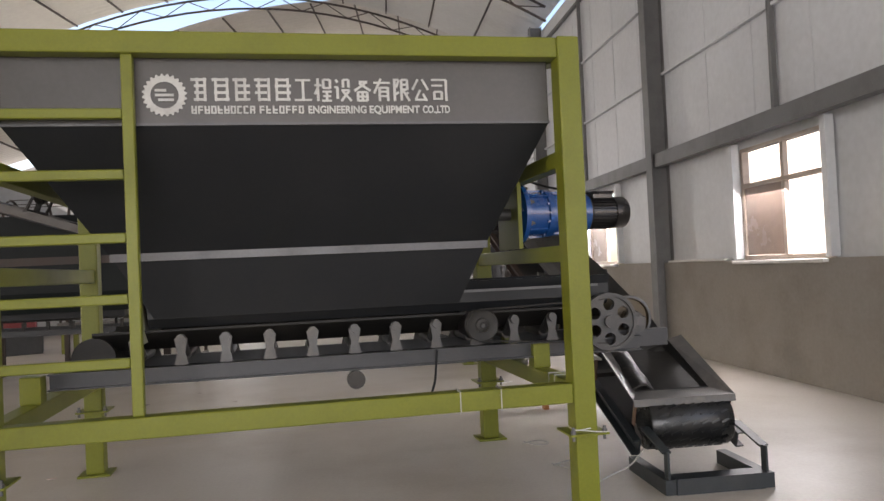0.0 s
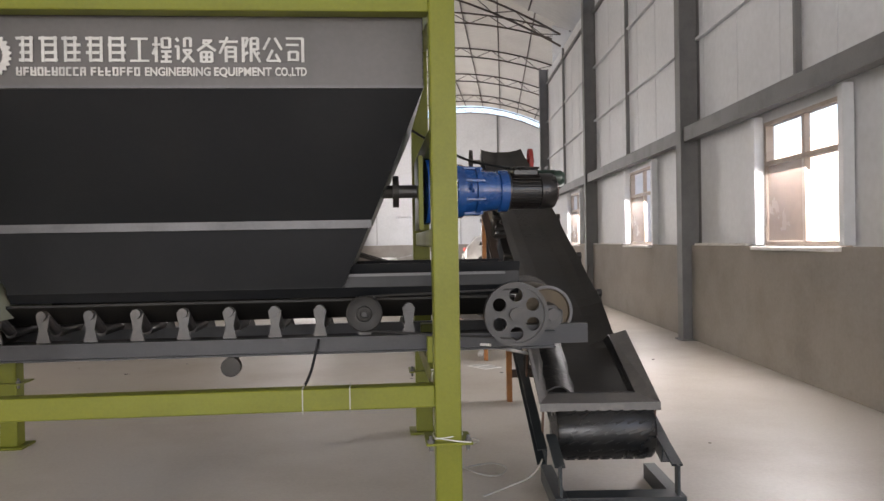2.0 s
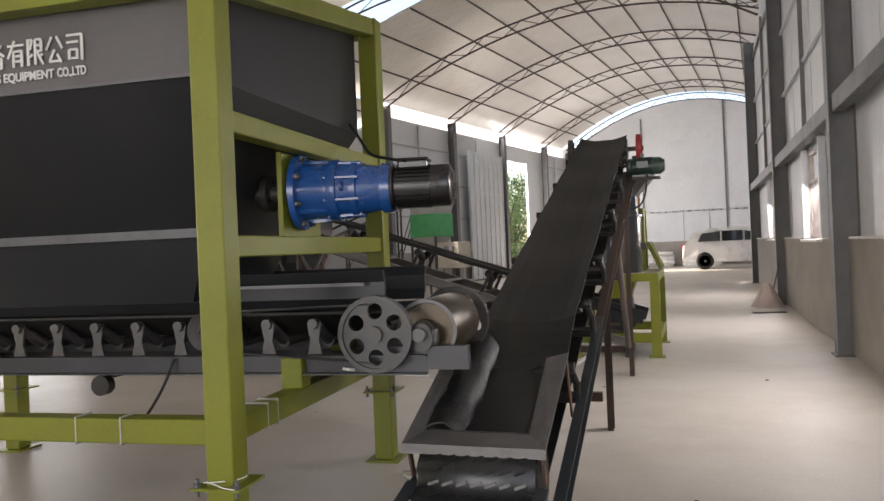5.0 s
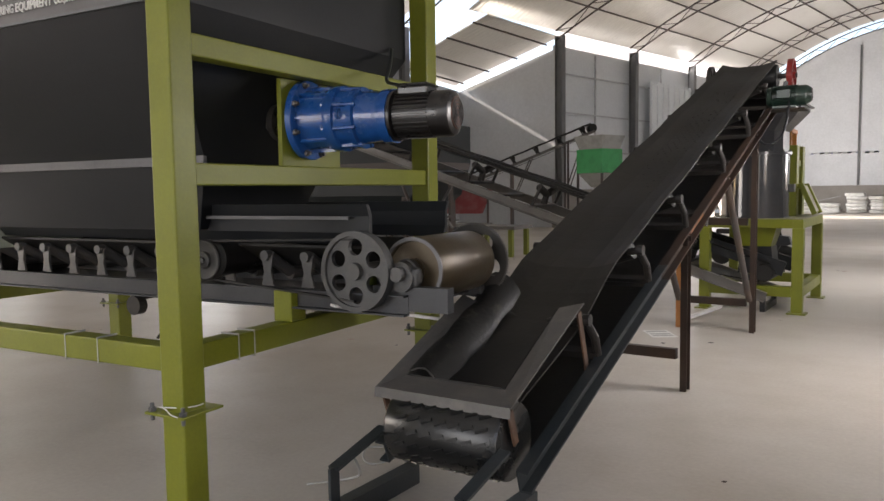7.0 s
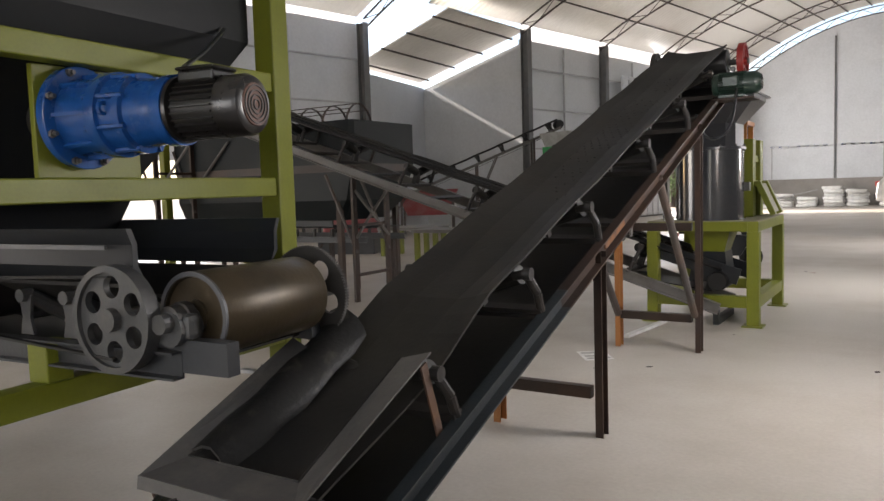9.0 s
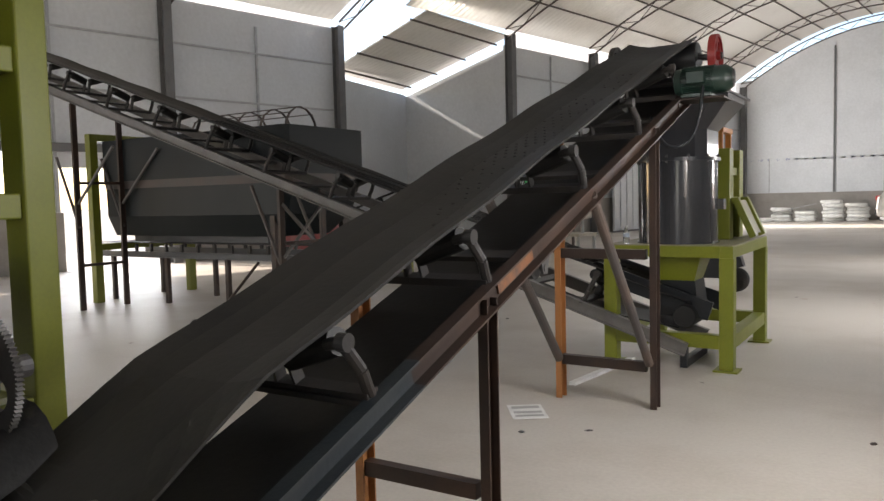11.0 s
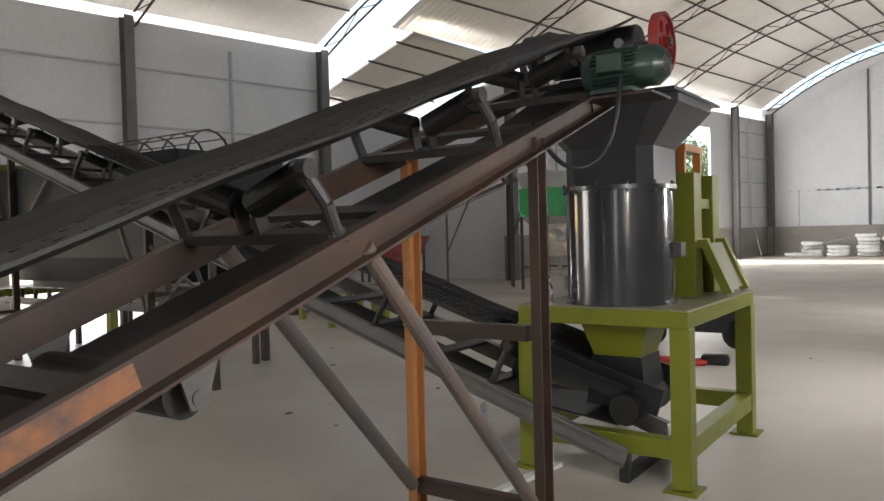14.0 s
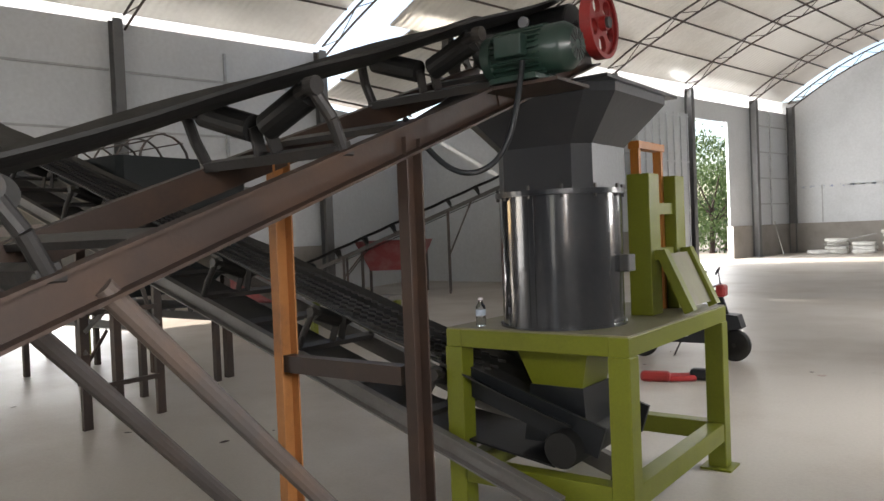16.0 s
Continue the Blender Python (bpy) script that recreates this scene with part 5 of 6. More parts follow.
table()
d = thing("mixer_drum", "dark glossy vertical mixer drum on a green stand", "mixer", "", pose(2.052, 10.735, 0.912))
bm = B()
lathe(bm, (0, 0, 0), (0, 0, 1), [(0, 0.308), (0.012, 0.308), (0.012, 0.295), (0.62, 0.295)], 64)
part("barrel", bm, DRUM, d, "", True)
bm = B()
lathe(bm, (0, 0, 0.62), (0, 0, 1), [(0, 0.295), (0, 0.313), (0.012, 0.313), (0.016, 0.313), (0.024, 0.313), (0.024, 0.27)], 64)
part("flange_ring", bm, CHUTE, d)
for k in range(12):
    a = 2 * math.pi * k / 12
    bm = B()
    rod(bm, (0.302 * math.cos(a), 0.302 * math.sin(a), 0.605), (0.302 * math.cos(a), 0.302 * math.sin(a), 0.665), 0.008, 6)
    part("bolt", bm, GUNMETAL, d)
for s in (-1, 1):
    bm = B()
    box(bm, (min(s * 0.012, s * 0.020), -0.300, 0.02), (max(s * 0.012, s * 0.020), -0.290, 0.62))
    part("seam", bm, DRUM, d)
bm = B()
box(bm, (0.27, 0.02, 0.25), (0.34, 0.10, 0.33), 0.006)
part("latch", bm, GUNMETAL, d)
c = thing("feed_chute", "dark flared sheet steel chute on the mixer drum", "chute", "", pose(2.06, 10.755, 1.557))


def frustum(lo, hi, z0, z1, m, parent, name, t=0.005):
    lo = [(x, y, z0) for x, y in lo]
    hi = [(x, y, z1) for x, y in hi]
    for i in range(len(lo)):
        j = (i + 1) % len(lo)
        bm = B()
        plate(bm, [lo[i], lo[j], hi[j], hi[i]], t)
        part(name, bm, m, parent)


def octo(a, b, c):
    return [(-a + c, -b), (a - c, -b), (a, -b + c), (a, b - c), (a - c, b), (-a + c, b), (-a, b - c), (-a, -b + c)]


frustum(octo(0.25, 0.25, 0.07), octo(0.25, 0.25, 0.07), 0, 0.20, CHUTE, c, "throat_panel")
frustum(octo(0.25, 0.25, 0.07), octo(0.42, 0.39, 0.10), 0.20, 0.40, CHUTE, c, "flare_panel")
frustum(octo(0.42, 0.39, 0.10), octo(0.42, 0.39, 0.10), 0.40, 0.455, CHUTE, c, "rim_panel")
bm = B()
box(bm, (0.20, -0.41, 0.44), (0.44, 0.41, 0.455))
part("cover_plate", bm, CHUTE, c)
# orange frame behind the chute
o = thing("hoist_frame", "small orange steel frame standing behind the drum", "frame", "", pose(2.27, 11.34, 0.912))
for a, b in (((0, -0.17, 0), (0, -0.17, 0.86)), ((0, 0.14, 0.0), (0, 0.14, 0.86))):
    bm = B()
    bar(bm, a, b, 0.045, 0.03, (0, 1, 0))
    part("post", bm, ORANGE, o)
bm = B()
bar(bm, (0, -0.19, 0.88), (0, 0.165, 0.88), 0.06, 0.04)
part("head_bar", bm, ORANGE, o)
# discharge under the stand
f = thing("discharge_hopper", "green discharge funnel with a black rubber sleeve under the mixer", "funnel", "", pose(2.08, 10.72, 0))
frustum([(-0.13, -0.13), (0.13, -0.13), (0.13, 0.13), (-0.13, 0.13)], [(-0.19, -0.18), (0.19, -0.18), (0.19, 0.18), (-0.19, 0.18)], 0.62, 0.815, GREEN, f, "funnel_side")
frustum([(-0.17, -0.16), (0.17, -0.16), (0.17, 0.16), (-0.17, 0.16)], [(-0.14, -0.14), (0.14, -0.14), (0.14, 0.14), (-0.14, 0.14)], 0.36, 0.63, CHARCOAL, f, "sleeve_side")
bm = B()
bar(bm, (0.28, -0.25, 0.42), (-0.6, -0.25, 0.70), 0.02, 0.14)
part("skirt_plate", bm, CHARCOAL, f)
bm = B()
bar(bm, (0.28, 0.25, 0.42), (-0.6, 0.25, 0.70), 0.02, 0.14)
part("skirt_plate", bm, CHARCOAL, f)
bm = B()
for y in (-0.29, 0.29):
    bar(bm, (0.10, y, 0.0), (0.10, y, 0.16), 0.05, 0.05, (0, 1, 0))
bar(bm, (0.10, -0.26, 0.03), (0.10, 0.26, 0.03), 0.05, 0.06)
part("tail_frame", bm, CHARCOAL, f)

# ---- second hopper line behind the long conveyor ----
h2 = thing("storage_hopper", "dark glossy steel hopper with a dusty brown band on green posts", "hopper", "", pose(-4.0, 10.95, 0))


def hop_ring(x0, x1, y0, y1, ch):
    """A ring with cut corners between two corners of the hopper's plan."""
    return [(x + (x0 + x1) / 2, y + (y0 + y1) / 2) for x, y in octo((x1 - x0) / 2, (y1 - y0) / 2, ch)]


H2 = [(0.90, hop_ring(-1.66, 1.38, 0.16, 1.14, 0.06)), (1.16, hop_ring(-1.68, 1.62, 0.06, 1.30, 0.06)), (1.52, hop_ring(-1.68, 1.72, 0.05, 1.36, 0.06)), (1.62, hop_ring(-1.68, 1.72, 0.03, 1.40, 0.05)), (2.16, hop_ring(-1.68, 1.72, 0.03, 1.40, 0.05))]
for (z0, lo), (z1, hi), m in zip(H2, H2[1:], (TEAL_DARK, TEAL_DARK, DUSTY_BAND, TEAL_DARK)):
    frustum(lo, hi, z0, z1, m, h2, "shell_panel")
for x, y in ((-1.74, -0.06), (-1.74, 1.48)):
    bm = B()
    box(bm, (x - 0.055, y - 0.055, 0.0), (x + 0.055, y + 0.055, 2.26), 0.006)
    part("leg", bm, GREEN, h2, "lime green square post")
for a, b in (((-1.74, 0.0, 2.215), (-1.74, 1.42, 2.215)), ((-1.74, 0.0, 0.75), (-1.74, 1.42, 0.75))):
    bm = B()
    bar(bm, a, b, 0.09, 0.09)
    part("beam", bm, GREEN, h2)
for y in (0.10, 1.30):
    bm = B()
    bar(bm, (1.42, y, 0), (1.42, y, 1.16), 0.07, 0.07, (0, 1, 0))
    part("leg", bm, BROWN, h2, "brown steel post")
bm = B()
bar(bm, (-1.35, 0.27, 0.86), (1.15, 0.27, 0.86), 0.02, 0.09)
part("skirt_board", bm, CHARCOAL, h2)
f2 = thing("belt_feeder", "low belt feeder on steel channels under the storage hopper", "conveyor", "", pose(-4.0, 10.95, 0))
for y in (0.30, 1.10):
    bm = B()
    channel(bm, (-2.3, y, 0.64), (1.7, y, 0.64), 0.08, 0.04, 0.006, 1 if y > 1 else -1)
    part("stringer", bm, STEEL_BLUE, f2)
    for x in (-1.9, -0.75, 0.4, 1.5):
        bm = B()
        bar(bm, (x, y, 0), (x, y, 0.60), 0.055, 0.055, (0, 1, 0))
        part("leg", bm, BROWN, f2)
    for k in range(12):
        bm = B()
        bar(bm, (-2.0 + k * 0.31, y, 0.68), (-2.0 + k * 0.31, y, 0.78), 0.035, 0.035, (0, 1, 0))
        part("idler_bracket", bm, IDLER, f2)
bm = B()
box(bm, (-2.3, 0.36, 0.785), (1.7, 1.04, 0.795))
part("belt", bm, RUBBER, f2)
pipe(f2, (0.42, 0.28, 0.1), (0.95, 0.28, 0.58), 0.018, BROWN)
# cage hoops above the hopper
cg = thing("ladder_cage", "dark steel hooped ladder cage lying on the hopper", "cage", "", pose(-3.6, 11.75, 2.165))
for k in range(5):
    x = -0.85 + k * 0.42
    pts = [(x, 0.27 * math.cos(a), 0.28 * math.sin(a)) for a in (math.pi * i / 8 for i in range(9))]
    bm = B()
    for p, q in zip(pts, pts[1:]):
        bar(bm, p, q, 0.035, 0.008)
    part("hoop", bm, PIPE_DARK, cg)
for a in (0, 45, 90, 135, 180):
    bm = B()
    y, z = 0.27 * math.cos(radians(a)), 0.28 * math.sin(radians(a)) + 0.006
    bar(bm, (-0.87, y, z), (0.85, y, z), 0.03, 0.008)
    part("stave", bm, PIPE_DARK, cg)

# ---- packing line in the far corner ----
head, tail = Vector((-4.7, 22.7, 3.0)), Vector((-9.2, 19.6, 0.80))
dv = head - tail
flat = math.hypot(dv.x, dv.y)
ce, at_e = conveyor("slim dark belt conveyor rising to a green bin", dv.length, 0.36, math.degrees(math.atan2(dv.z, flat)), pose(*tail, 0, 0, math.degrees(math.atan2(dv.y, dv.x))), STEEL_DUST, spacing=0.7, rail_n=-0.22, rail_h=0.07)
inv_e = ce.matrix_basis.inverted()
for f in (0.16, 0.60, 0.88):
    p = tail.lerp(head, f)
    for s in (-0.24, 0.24):
        n = Vector((-dv.y, dv.x, 0)).normalized() * s
        bm = B()
        bar(bm, inv_e @ Vector((p.x + n.x, p.y + n.y, 0)), inv_e @ Vector((p.x + n.x, p.y + n.y, p.z - 0.24)), 0.05, 0.05, (0, 1, 0))
        part("leg", bm, PIPE_DARK, ce)
        q = tail.lerp(head, f + 0.1)
        pipe(ce, inv_e @ Vector((p.x + n.x, p.y + n.y, p.z * 0.4)), inv_e @ Vector((q.x + n.x, q.y + n.y, q.z - 0.26)), 0.016, PIPE_DARK)
rb = thing("red_feed_bin", "red painted sheet steel feed bin on dark legs", "bin", "", pose(-8.0, 21.3, 0, 0, 0, 30))
frustum([(-0.55, -0.3), (0.55, -0.3), (0.55, 0.3), (-0.55, 0.3)], [(-0.85, -0.55), (0.85, -0.55), (0.85, 0.55), (-0.85, 0.55)], 0.55, 1.25, RED_FADED, rb, "side")
for x in (-0.7, 0.7):
    for y in (-0.45, 0.45):
        bm = B()
        bar(bm, (x, y, 0), (x, y, 1.06), 0.06, 0.06, (0, 1, 0))
        part("leg", bm, PIPE_DARK, rb)
gb = thing("green_bin", "bright green bin with a pale hopper on a steel stand", "bin", "", pose(-4.1, 21.9, 0, 0, 0, -20))
bm = B()
box(bm, (-0.45, -0.4, 1.62), (0.45, 0.4, 2.25), 0.01)
part("body", bm, GREEN_BOX, gb)
frustum([(-0.40, -0.35), (0.40, -0.35), (0.40, 0.35), (-0.40, 0.35)], [(-0.5, -0.45), (0.5, -0.45), (0.5, 0.45), (-0.5, 0.45)], 2.25, 2.6, PALE_STEEL, gb, "hopper_side")
frustum([(-0.15, -0.15), (0.15, -0.15), (0.15, 0.15), (-0.15, 0.15)], [(-0.42, -0.37), (0.42, -0.37), (0.42, 0.37), (-0.42, 0.37)], 1.25, 1.62, PALE_STEEL, gb, "cone_side")
for x in (-0.42, 0.42):
    for y in (-0.37, 0.37):
        bm = B()
        bar(bm, (x, y, 0), (x, y, 1.62), 0.05, 0.05, (0, 1, 0))
        part("leg", bm, PIPE_DARK, gb)
for y in (-0.37, 0.37):
    bm = B()
    bar(bm, (-0.4, y, 0.5), (0.4, y, 0.5), 0.04, 0.04)
    part("tie_bar", bm, PIPE_DARK, gb)
pm = thing("packing_machine", "beige bagging machine with a control box on short legs", "machine", "", pose(-3.35, 21.5, 0, 0, 0, -15))
bm = B()
box(bm, (-0.35, -0.3, 0.75), (0.35, 0.3, 1.45), 0.02)
part("cabinet", bm, BEIGE, pm)
bm = B()
box(bm, (-0.45, -0.35, 0.35), (0.45, 0.35, 0.42), 0.01)
part("platform", bm, BEIGE, pm)
bm = B()
box(bm, (-0.10, -0.34, 1.1), (0.18, -0.302, 1.35), 0.006)
part("control_box", bm, STRIP, pm)
for x in (-0.4, 0.4):
    for y in (-0.3, 0.3):
        bm = B()
        bar(bm, (x, y, 0), (x, y, 0.35), 0.05, 0.05, (0, 1, 0))
        part("leg", bm, PALE_STEEL, pm)
for x in (-0.3, 0.3):
    bm = B()
    bar(bm, (x, 0, 0.42), (x, 0, 0.75), 0.06, 0.06, (0, 1, 0))
    part("post", bm, PALE_STEEL, pm)

# red machine and low green benches seen past the hopper
rm = thing("red_machine", "red painted machine on a steel base", "machine", "", pose(-6.3, 15.8, 0, 0, 0, 20))
bm = B()
box(bm, (-0.5, -0.3, 0.35), (0.5, 0.3, 0.95), 0.03)
part("housing", bm, RED_FADED, rm)
bm = B()
lathe(bm, (-0.5, 0, 1.0), (1, 0, 1.0), [(0, 0.16), (0.7, 0.16), (0.72, 0.1)], 20)
part("motor", bm, RED, rm, "", True)
bm = B()
box(bm, (-0.6, -0.35, 0.0), (0.6, 0.35, 0.35), 0.01)
part("base", bm, STEEL_BLUE, rm)
for x, y in ((-3.4, 15.0), (-4.6, 15.6)):
    st = thing("steel_stand", "low lime green steel stand on the floor", "stand", "low stands", pose(x, y, 0))
    for a in (-0.5, 0.5):
        for b in (-0.3, 0.3):
            bm = B()
            bar(bm, (a, b, 0), (a, b, 0.5), 0.08, 0.08, (0, 1, 0))
            part("leg", bm, GREEN, st)
    bm = B()
    box(bm, (-0.6, -0.36, 0.5), (0.6, 0.36, 0.56))
    part("top", bm, STEEL_DUST, st)

# ---- far end of the hall: sacks and a car ----
sack_bm = B()
box(sack_bm, (-0.42, -0.26, 0), (0.42, 0.26, 0.15), 0.06)
bmesh.ops.subdivide_edges(sack_bm, edges=sack_bm.edges[:], cuts=1)
rnd = random.Random(3)
for v in sack_bm.verts:
    v.co.z += 0.012 * math.sin(9 * v.co.x + 4 * v.co.y)
    v.co.x *= 1 - 0.10 * abs(v.co.y) / 0.26
proto = part("cement_sack", sack_bm, SACK, None, "", True)
tagged(proto, "full white woven plastic sack in a stack", "sack", "sacks at the end wall")
proto.matrix_basis = pose(-0.6, 39.4, 0)
n = 0
for cx, rows, cols in ((-1.0, 4, 2), (0.9, 6, 2), (3.0, 5, 2)):
    for r in range(rows):
        for cc in range(cols if r < rows - 1 else 1):
            n += 1
            copy_thing(proto, pose(cx - 0.45 + cc * 0.88 + rnd.uniform(-0.06, 0.06), 39.5 + rnd.uniform(-0.12, 0.12), r * 0.142, 0, rnd.uniform(-2, 2), rnd.uniform(-7, 7)))
proto.matrix_basis = pose(-2.1, 39.4, 0, 0, 0, 8)
cr = tagged(part("plank", box(B(), (-0.9, -0.08, 0.0), (0.9, 0.08, 0.04)), PALE_STEEL), "pale board leaning on the stacked sacks", "board")
cr.matrix_basis = pose(-1.0, 39.1, 0.52, 0, -12, 6)


def car():
    c = thing("car", "white compact SUV parked at the far end of the hall", "car", "", pose(4.45, 35.6, 0))
    bm = B()
    side = [(-2.2, 0.35), (-2.24, 0.62), (-2.20, 0.98), (-2.02, 1.10), (-1.75, 1.52), (-1.2, 1.66), (0.1, 1.68), (0.55, 1.58), (1.15, 1.12), (1.95, 1.0), (2.2, 0.82), (2.24, 0.5), (2.18, 0.32), (1.75, 0.30), (1.62, 0.62), (1.36, 0.72), (1.10, 0.62), (0.97, 0.30), (-0.97, 0.30), (-1.10, 0.62), (-1.36, 0.72), (-1.62, 0.62), (-1.75, 0.30)]
    ws = [0.82 if z > 1.2 else 0.90 for x, z in side]
    a = [bm.verts.new((x, -w, z)) for (x, z), w in zip(side, ws)]
    b = [bm.verts.new((x, w, z)) for (x, z), w in zip(side, ws)]
    k = len(side)
    for i in range(k):
        bm.faces.new((a[i], b[i], b[(i + 1) % k], a[(i + 1) % k]))
    bm.faces.new(a[::-1])
    bm.faces.new(b)
    bmesh.ops.bevel(bm, geom=[e for e in bm.edges if abs(e.verts[0].co.y - e.verts[1].co.y) < 0.2 and max(v.co.z for v in e.verts) > 0.9], offset=0.05, segments=3, affect="EDGES")
    part("body", bm, CAR_WHITE, c)
    for s in (-1, 1):
        for pts in ([(-1.62, 1.14), (-1.45, 1.46), (-0.75, 1.54), (-0.75, 1.14)], [(-0.68, 1.14), (-0.68, 1.54), (0.10, 1.55), (0.10, 1.14)], [(0.17, 1.14), (0.17, 1.54), (0.48, 1.48), (0.92, 1.14)]):
            bm = B()
            plate(bm, [(x, s * (0.925 - 0.13 * (z - 1.1)), z) for x, z in pts], 0.01 * s)
            part("side_window", bm, CAR_GLASS, c)
        for x in (-1.36, 1.36):
            w = wheel("wheel", c, pose(x, s * 0.82, 0.34, 0, 0, 90), 0.22, 0.16, STRIP, 6, 0.6, 0.16)
            bm = B()
            lathe(bm, (x, s * 0.82 - 0.1, 0.34), (x, 5, 0.34), [(0, 0.30), (0.03, 0.34), (0.17, 0.34), (0.20, 0.30), (0.20, 0.22), (0, 0.22)], 32)
            part("tyre", bm, RUBBER, c)
        bm = B()
        box(bm, (-2.26, s * 0.62 - 0.12, 0.88), (-2.02, s * 0.62 + 0.29 * (s > 0) + 0.05, 1.04) if s > 0 else (-2.02, s * 0.62 + 0.12, 1.04), 0.02)
        part("tail_light", bm, RED, c)
        bm = B()
        box(bm, (0.72, s * 0.94 - 0.07, 1.12), (0.86, s * 0.94 + 0.07, 1.24), 0.02)
        part("mirror", bm, CAR_WHITE, c)
        bm = B()
        box(bm, (2.02, s * 0.66 - 0.18, 0.82), (2.22, s * 0.66 + 0.18, 0.94), 0.02)
        part("headlight", bm, STRIP, c)
    bm = B()
    box(bm, (-2.28, -0.85, 0.40), (-2.16, 0.85, 0.60), 0.03)
    part("bumper", bm, CHARCOAL, c)
    bm = B()
    plate(bm, [(-2.01, -0.7, 1.15), (-1.78, -0.66, 1.50), (-1.78, 0.66, 1.50), (-2.01, 0.7, 1.15)], 0.01)
    part("rear_window", bm, CAR_GLASS, c)


car()


def scooter():
    s = thing("electric_scooter", "dark electric scooter parked behind the mixer stand", "scooter", "", pose(1.16, 15.05, 0, 0, 0, 3) @ Matrix.Diagonal((0.74, 0.74, 0.74, 1)))
    for x in (-0.62, 0.62):
        wheel("wheel", s, pose(x, 0, 0.215, 0, 0, 90), 0.14, 0.06, GEAR_DARK, 5, 0.6, 0.2)
        bm = B()
        lathe(bm, (x, -0.045, 0.215), (x, 5, 0.215), [(0, 0.19), (0.02, 0.215), (0.07, 0.215), (0.09, 0.19), (0.09, 0.14), (0, 0.14)], 28)
        part("tyre", bm, RUBBER, s)
    bm = B()
    profile(bm, (0, -0.13, 0), (0, 0.13, 0), [(-0.75, 0.45), (-0.70, 0.62), (-0.25, 0.66), (-0.12, 0.50), (-0.05, 0.32), (0.30, 0.30), (0.30, 0.24), (-0.45, 0.24), (-0.55, 0.42)], (0, 0, 1))
    part("body", bm, CHARCOAL, s)
    bm = B()
    box(bm, (-0.72, -0.14, 0.66), (-0.12, 0.14, 0.76), 0.03)
    part("seat", bm, RUBBER, s)
    bm = B()
    bar(bm, (0.62, 0, 0.25), (0.42, 0, 0.95), 0.10, 0.06, (0, 1, 0), 0.01)
    part("front_column", bm, CHARCOAL, s)
    bm = B()
    rod(bm, (0.40, -0.32, 1.0), (0.40, 0.32, 1.0), 0.015, 10)
    part("handlebar", bm, GUNMETAL, s)
    bm = B()
    box(bm, (0.42, -0.10, 0.86), (0.54, 0.10, 1.02), 0.03)
    part("headlamp", bm, RED, s, "red front cowl")
    for y in (-0.26, 0.26):
        bm = B()
        rod(bm, (0.40, y, 1.0), (0.36, y * 1.3, 1.18), 0.008, 6)
        rod(bm, (0.355, y * 1.3, 1.18), (0.345, y * 1.3, 1.185), 0.06, 14)
        part("mirror", bm, CHARCOAL, s)
    bm = B()
    box(bm, (-0.86, -0.06, 0.60), (-0.74, 0.06, 0.68), 0.02)
    part("tail_lamp", bm, RED, s, "red tail lamp")
    bm = B()
    rod(bm, (-0.1, 0.10, 0.25), (-0.25, 0.22, 0.0), 0.012, 8)
    part("side_stand", bm, GUNMETAL, s)


scooter()

# ---- small things on the floor ----
t = tagged(part("red_tool", box(B(), (-0.20, -0.05, 0), (0.06, 0.05, 0.09), 0.03), RED), "red power tool lying on the floor", "tool")
t.matrix_basis = pose(1.36, 13.85, 0, 0, 0, 15)
t = tagged(part("red_cloth", box(B(), (-0.12, -0.09, 0), (0.12, 0.09, 0.05), 0.02), CLOTH_RED), "crumpled red cloth on the floor", "cloth")
t.matrix_basis = pose(1.47, 13.97, 0, 0, 0, 30)
t = tagged(part("hand_tool", box(B(), (-0.13, -0.06, 0), (0.13, 0.06, 0.10), 0.03), CHARCOAL), "dark tool case on the floor", "tool")
t.matrix_basis = pose(1.66, 14.05, 0, 0, 0, 10)


def bottle(x, y, z, name="water_bottle"):
    b = thing(name, "clear plastic water bottle with a blue label", "bottle", "water bottles", pose(x, y, z) @ Matrix.Diagonal((0.85, 0.85, 0.85, 1)))
    bm = B()
    lathe(bm, (0, 0, 0), (0, 0, 1), [(0, 0.026), (0.004, 0.029), (0.05, 0.029), (0.055, 0.0275), (0.06, 0.029), (0.10, 0.029), (0.115, 0.027), (0.138, 0.012), (0.15, 0.012)], 20)
    part("body", bm, PET, b, "", True)
    bm = B()
    lathe(bm, (0, 0, 0.062), (0, 0, 1), [(0, 0.0296), (0.032, 0.0296)], 20)
    part("label", bm, BOTTLE_LABEL, b)
    bm = B()
    lathe(bm, (0, 0, 0.15), (0, 0, 1), [(0, 0.014), (0.014, 0.014)], 14)
    part("cap", bm, FOAM, b)


bottle(0.84, 11.18, 0)
bottle(1.72, 10.50, 0.912)
p = thing("paper_sheet", "white printed leaflet lying flat on the floor", "paper", "", pose(1.67, 8.83, 0, 0, 0, 35))
bm = B()
box(bm, (-0.105, -0.148, 0.0), (0.105, 0.148, 0.003))
part("sheet", bm, FOAM, p)
for k, (a, b) in enumerate(((0.06, 0.11), (-0.04, 0.0), (-0.11, -0.08))):
    bm = B()
    box(bm, (-0.085, a, 0.003), (0.085, b, 0.0042))
    part("printed_bar", bm, PALE_STEEL, p)
bm = B()
bar(bm, (1.66, 9.55, 0.012), (1.76, 10.5, 0.012), 0.05, 0.022)
tagged(part("foam_strip", bm, FOAM), "long white foam strip lying on the floor", "foam strip", "foam strips")
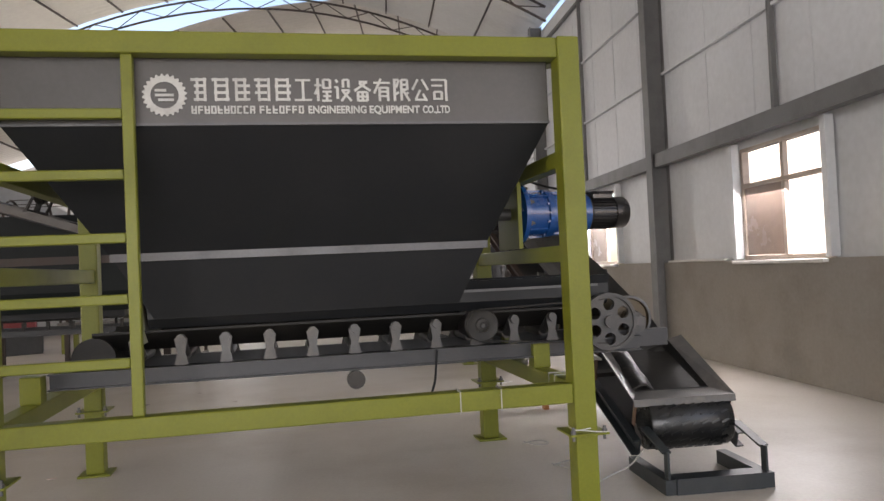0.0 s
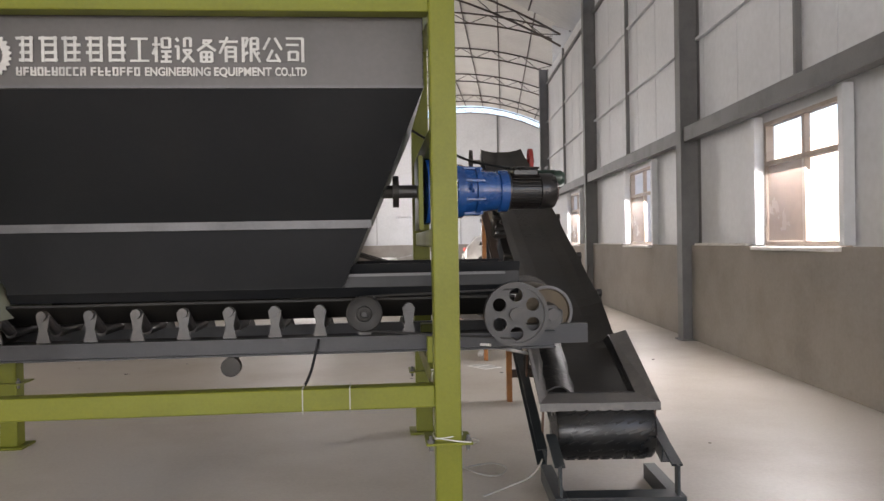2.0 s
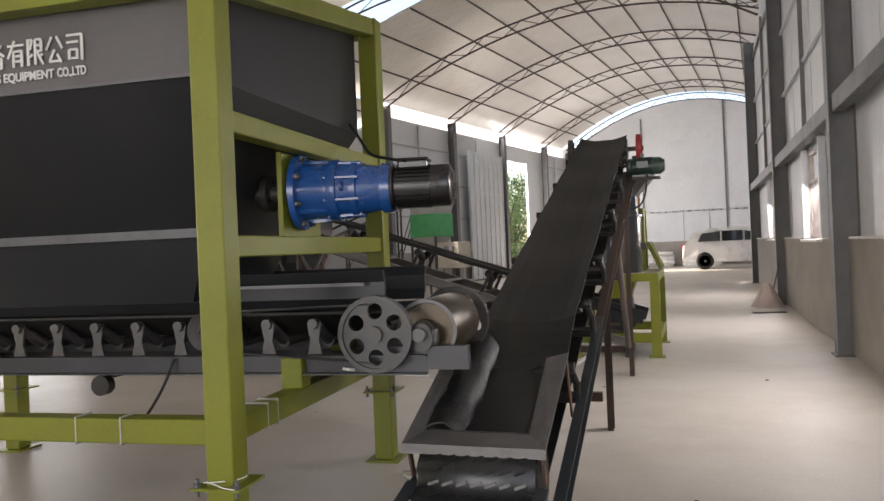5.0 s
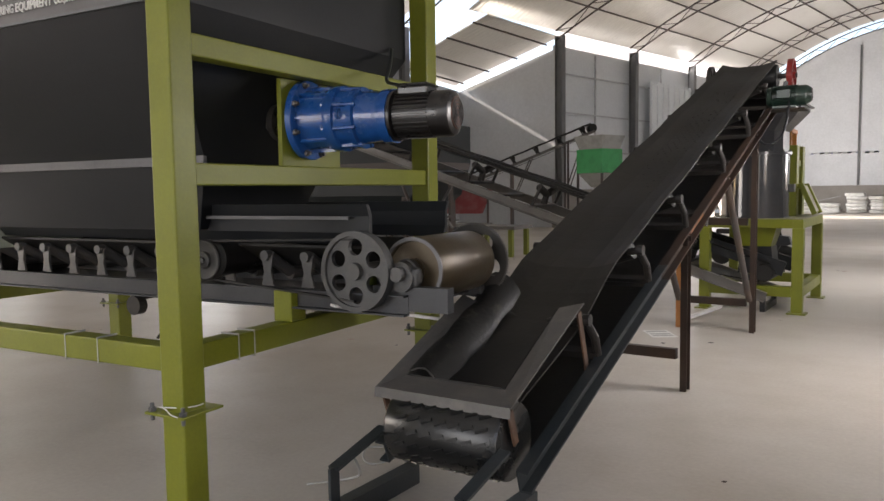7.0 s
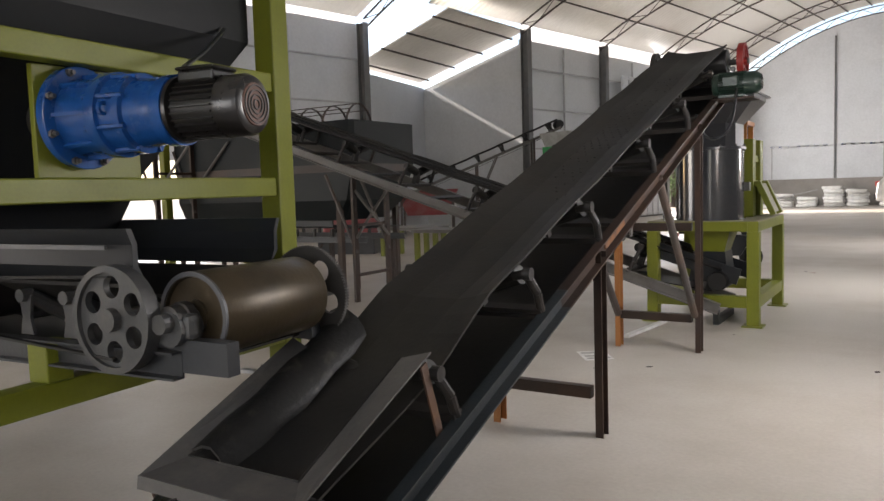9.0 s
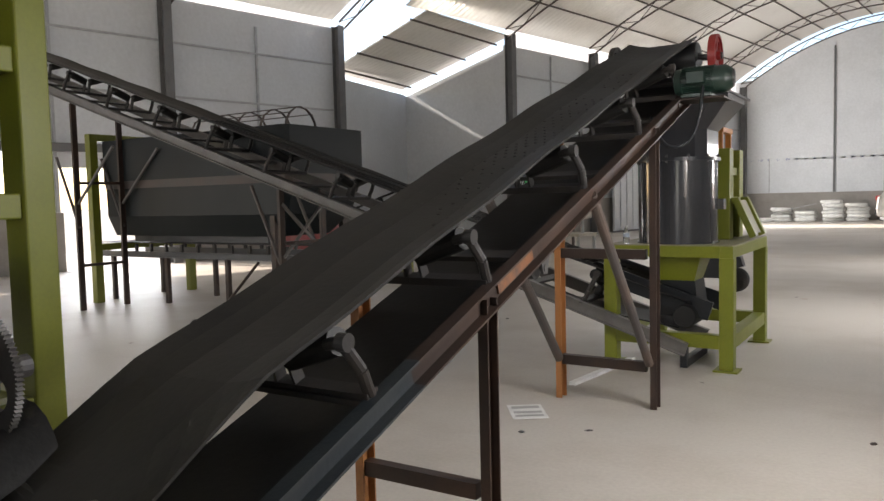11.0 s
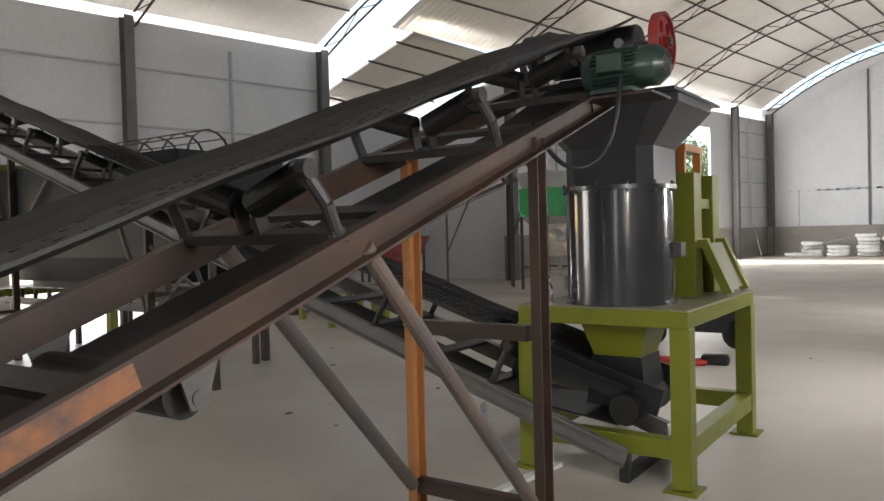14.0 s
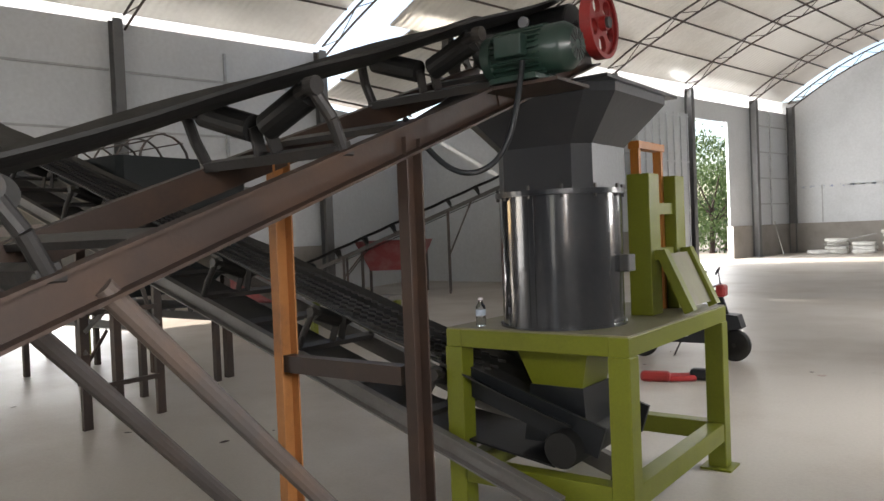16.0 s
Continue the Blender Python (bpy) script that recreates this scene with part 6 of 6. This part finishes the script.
for k, pts in enumerate(([(1.30, 5.9, 0.01), (1.42, 6.0, 0.012), (1.5, 5.86, 0.01), (1.38, 5.8, 0.012), (1.32, 5.95, 0.014)], [(1.36, 5.3, 0.01), (1.5, 5.42, 0.01), (1.62, 5.25, 0.03), (1.55, 5.12, 0.01), (1.42, 5.2, 0.01), (1.36, 5.34, 0.01)], [(1.45, 4.82, 0.01), (1.6, 4.95, 0.02), (1.72, 4.86, 0.10), (1.74, 4.78, 0.2)])):
    tagged(tube("packing_strap", pts, 0.0045, PALE_STEEL), "white plastic strap scrap curled on the floor", "strap", "strap scraps")
rnd = random.Random(9)
for k in range(46):
    x, y = rnd.uniform(-3.5, 4.1), rnd.uniform(2.2, 16)
    bm = B()
    s = rnd.uniform(0.012, 0.045)
    bmesh.ops.create_icosphere(bm, subdivisions=1, radius=s, matrix=Matrix.Diagonal((1, rnd.uniform(0.3, 0.9), 0.22, 1)))
    for v in bm.verts:
        v.co.z = max(0, v.co.z)
    q = tagged(part("debris", bm, rnd.choice((GUNMETAL, BROWN, SACK_PALE, CONCRETE))), "small scrap of dirt on the concrete floor", "debris", "floor debris")
    q.matrix_basis = pose(x, y, 0, 0, 0, rnd.uniform(0, 180))
# sack by the long wall
bm = B()
bmesh.ops.create_cone(bm, cap_ends=True, segments=18, radius1=0.27, radius2=0.05, depth=0.42, matrix=Matrix.Translation((0, 0, 0.21)))
bmesh.ops.subdivide_edges(bm, edges=bm.edges[:], cuts=2)
for v in bm.verts:
    k = 1 + 0.10 * math.sin(5 * math.atan2(v.co.y, v.co.x) + 6 * v.co.z)
    v.co.x *= k
    v.co.y *= k
sk = part("slumped_sack", bm, SACK_PALE, None, "", True)
tagged(sk, "pale pink slumped sack against the plastered wall", "sack").matrix_basis = pose(4.05, 16.6, 0)
bm = B()
rod(bm, (0, 0, 0.0), (0.18, 0.1, 0.75), 0.012, 8)
tagged(part("stick", bm, PIPE_DARK), "thin dark stick leaning in the sack", "stick").matrix_basis = pose(4.1, 16.75, 0)
bm = B()
box(bm, (-0.25, -0.08, 0), (0.25, 0.08, 0.02))
tagged(part("plank", bm, GEAR_DARK), "dark flat offcut on the floor by the wall", "board").matrix_basis = pose(3.98, 15.4, 0, 0, 0, 10)
# pole leaning by the gateway
bm = B()
rod(bm, (0, 0, 0), (-0.35, 0.2, 1.3), 0.02, 8)
tagged(part("pole", bm, PALE_STEEL), "pale pole leaning on the wall by the gateway", "pole").matrix_basis = pose(left_b(38.6) + 0.65, 38.6, 0)
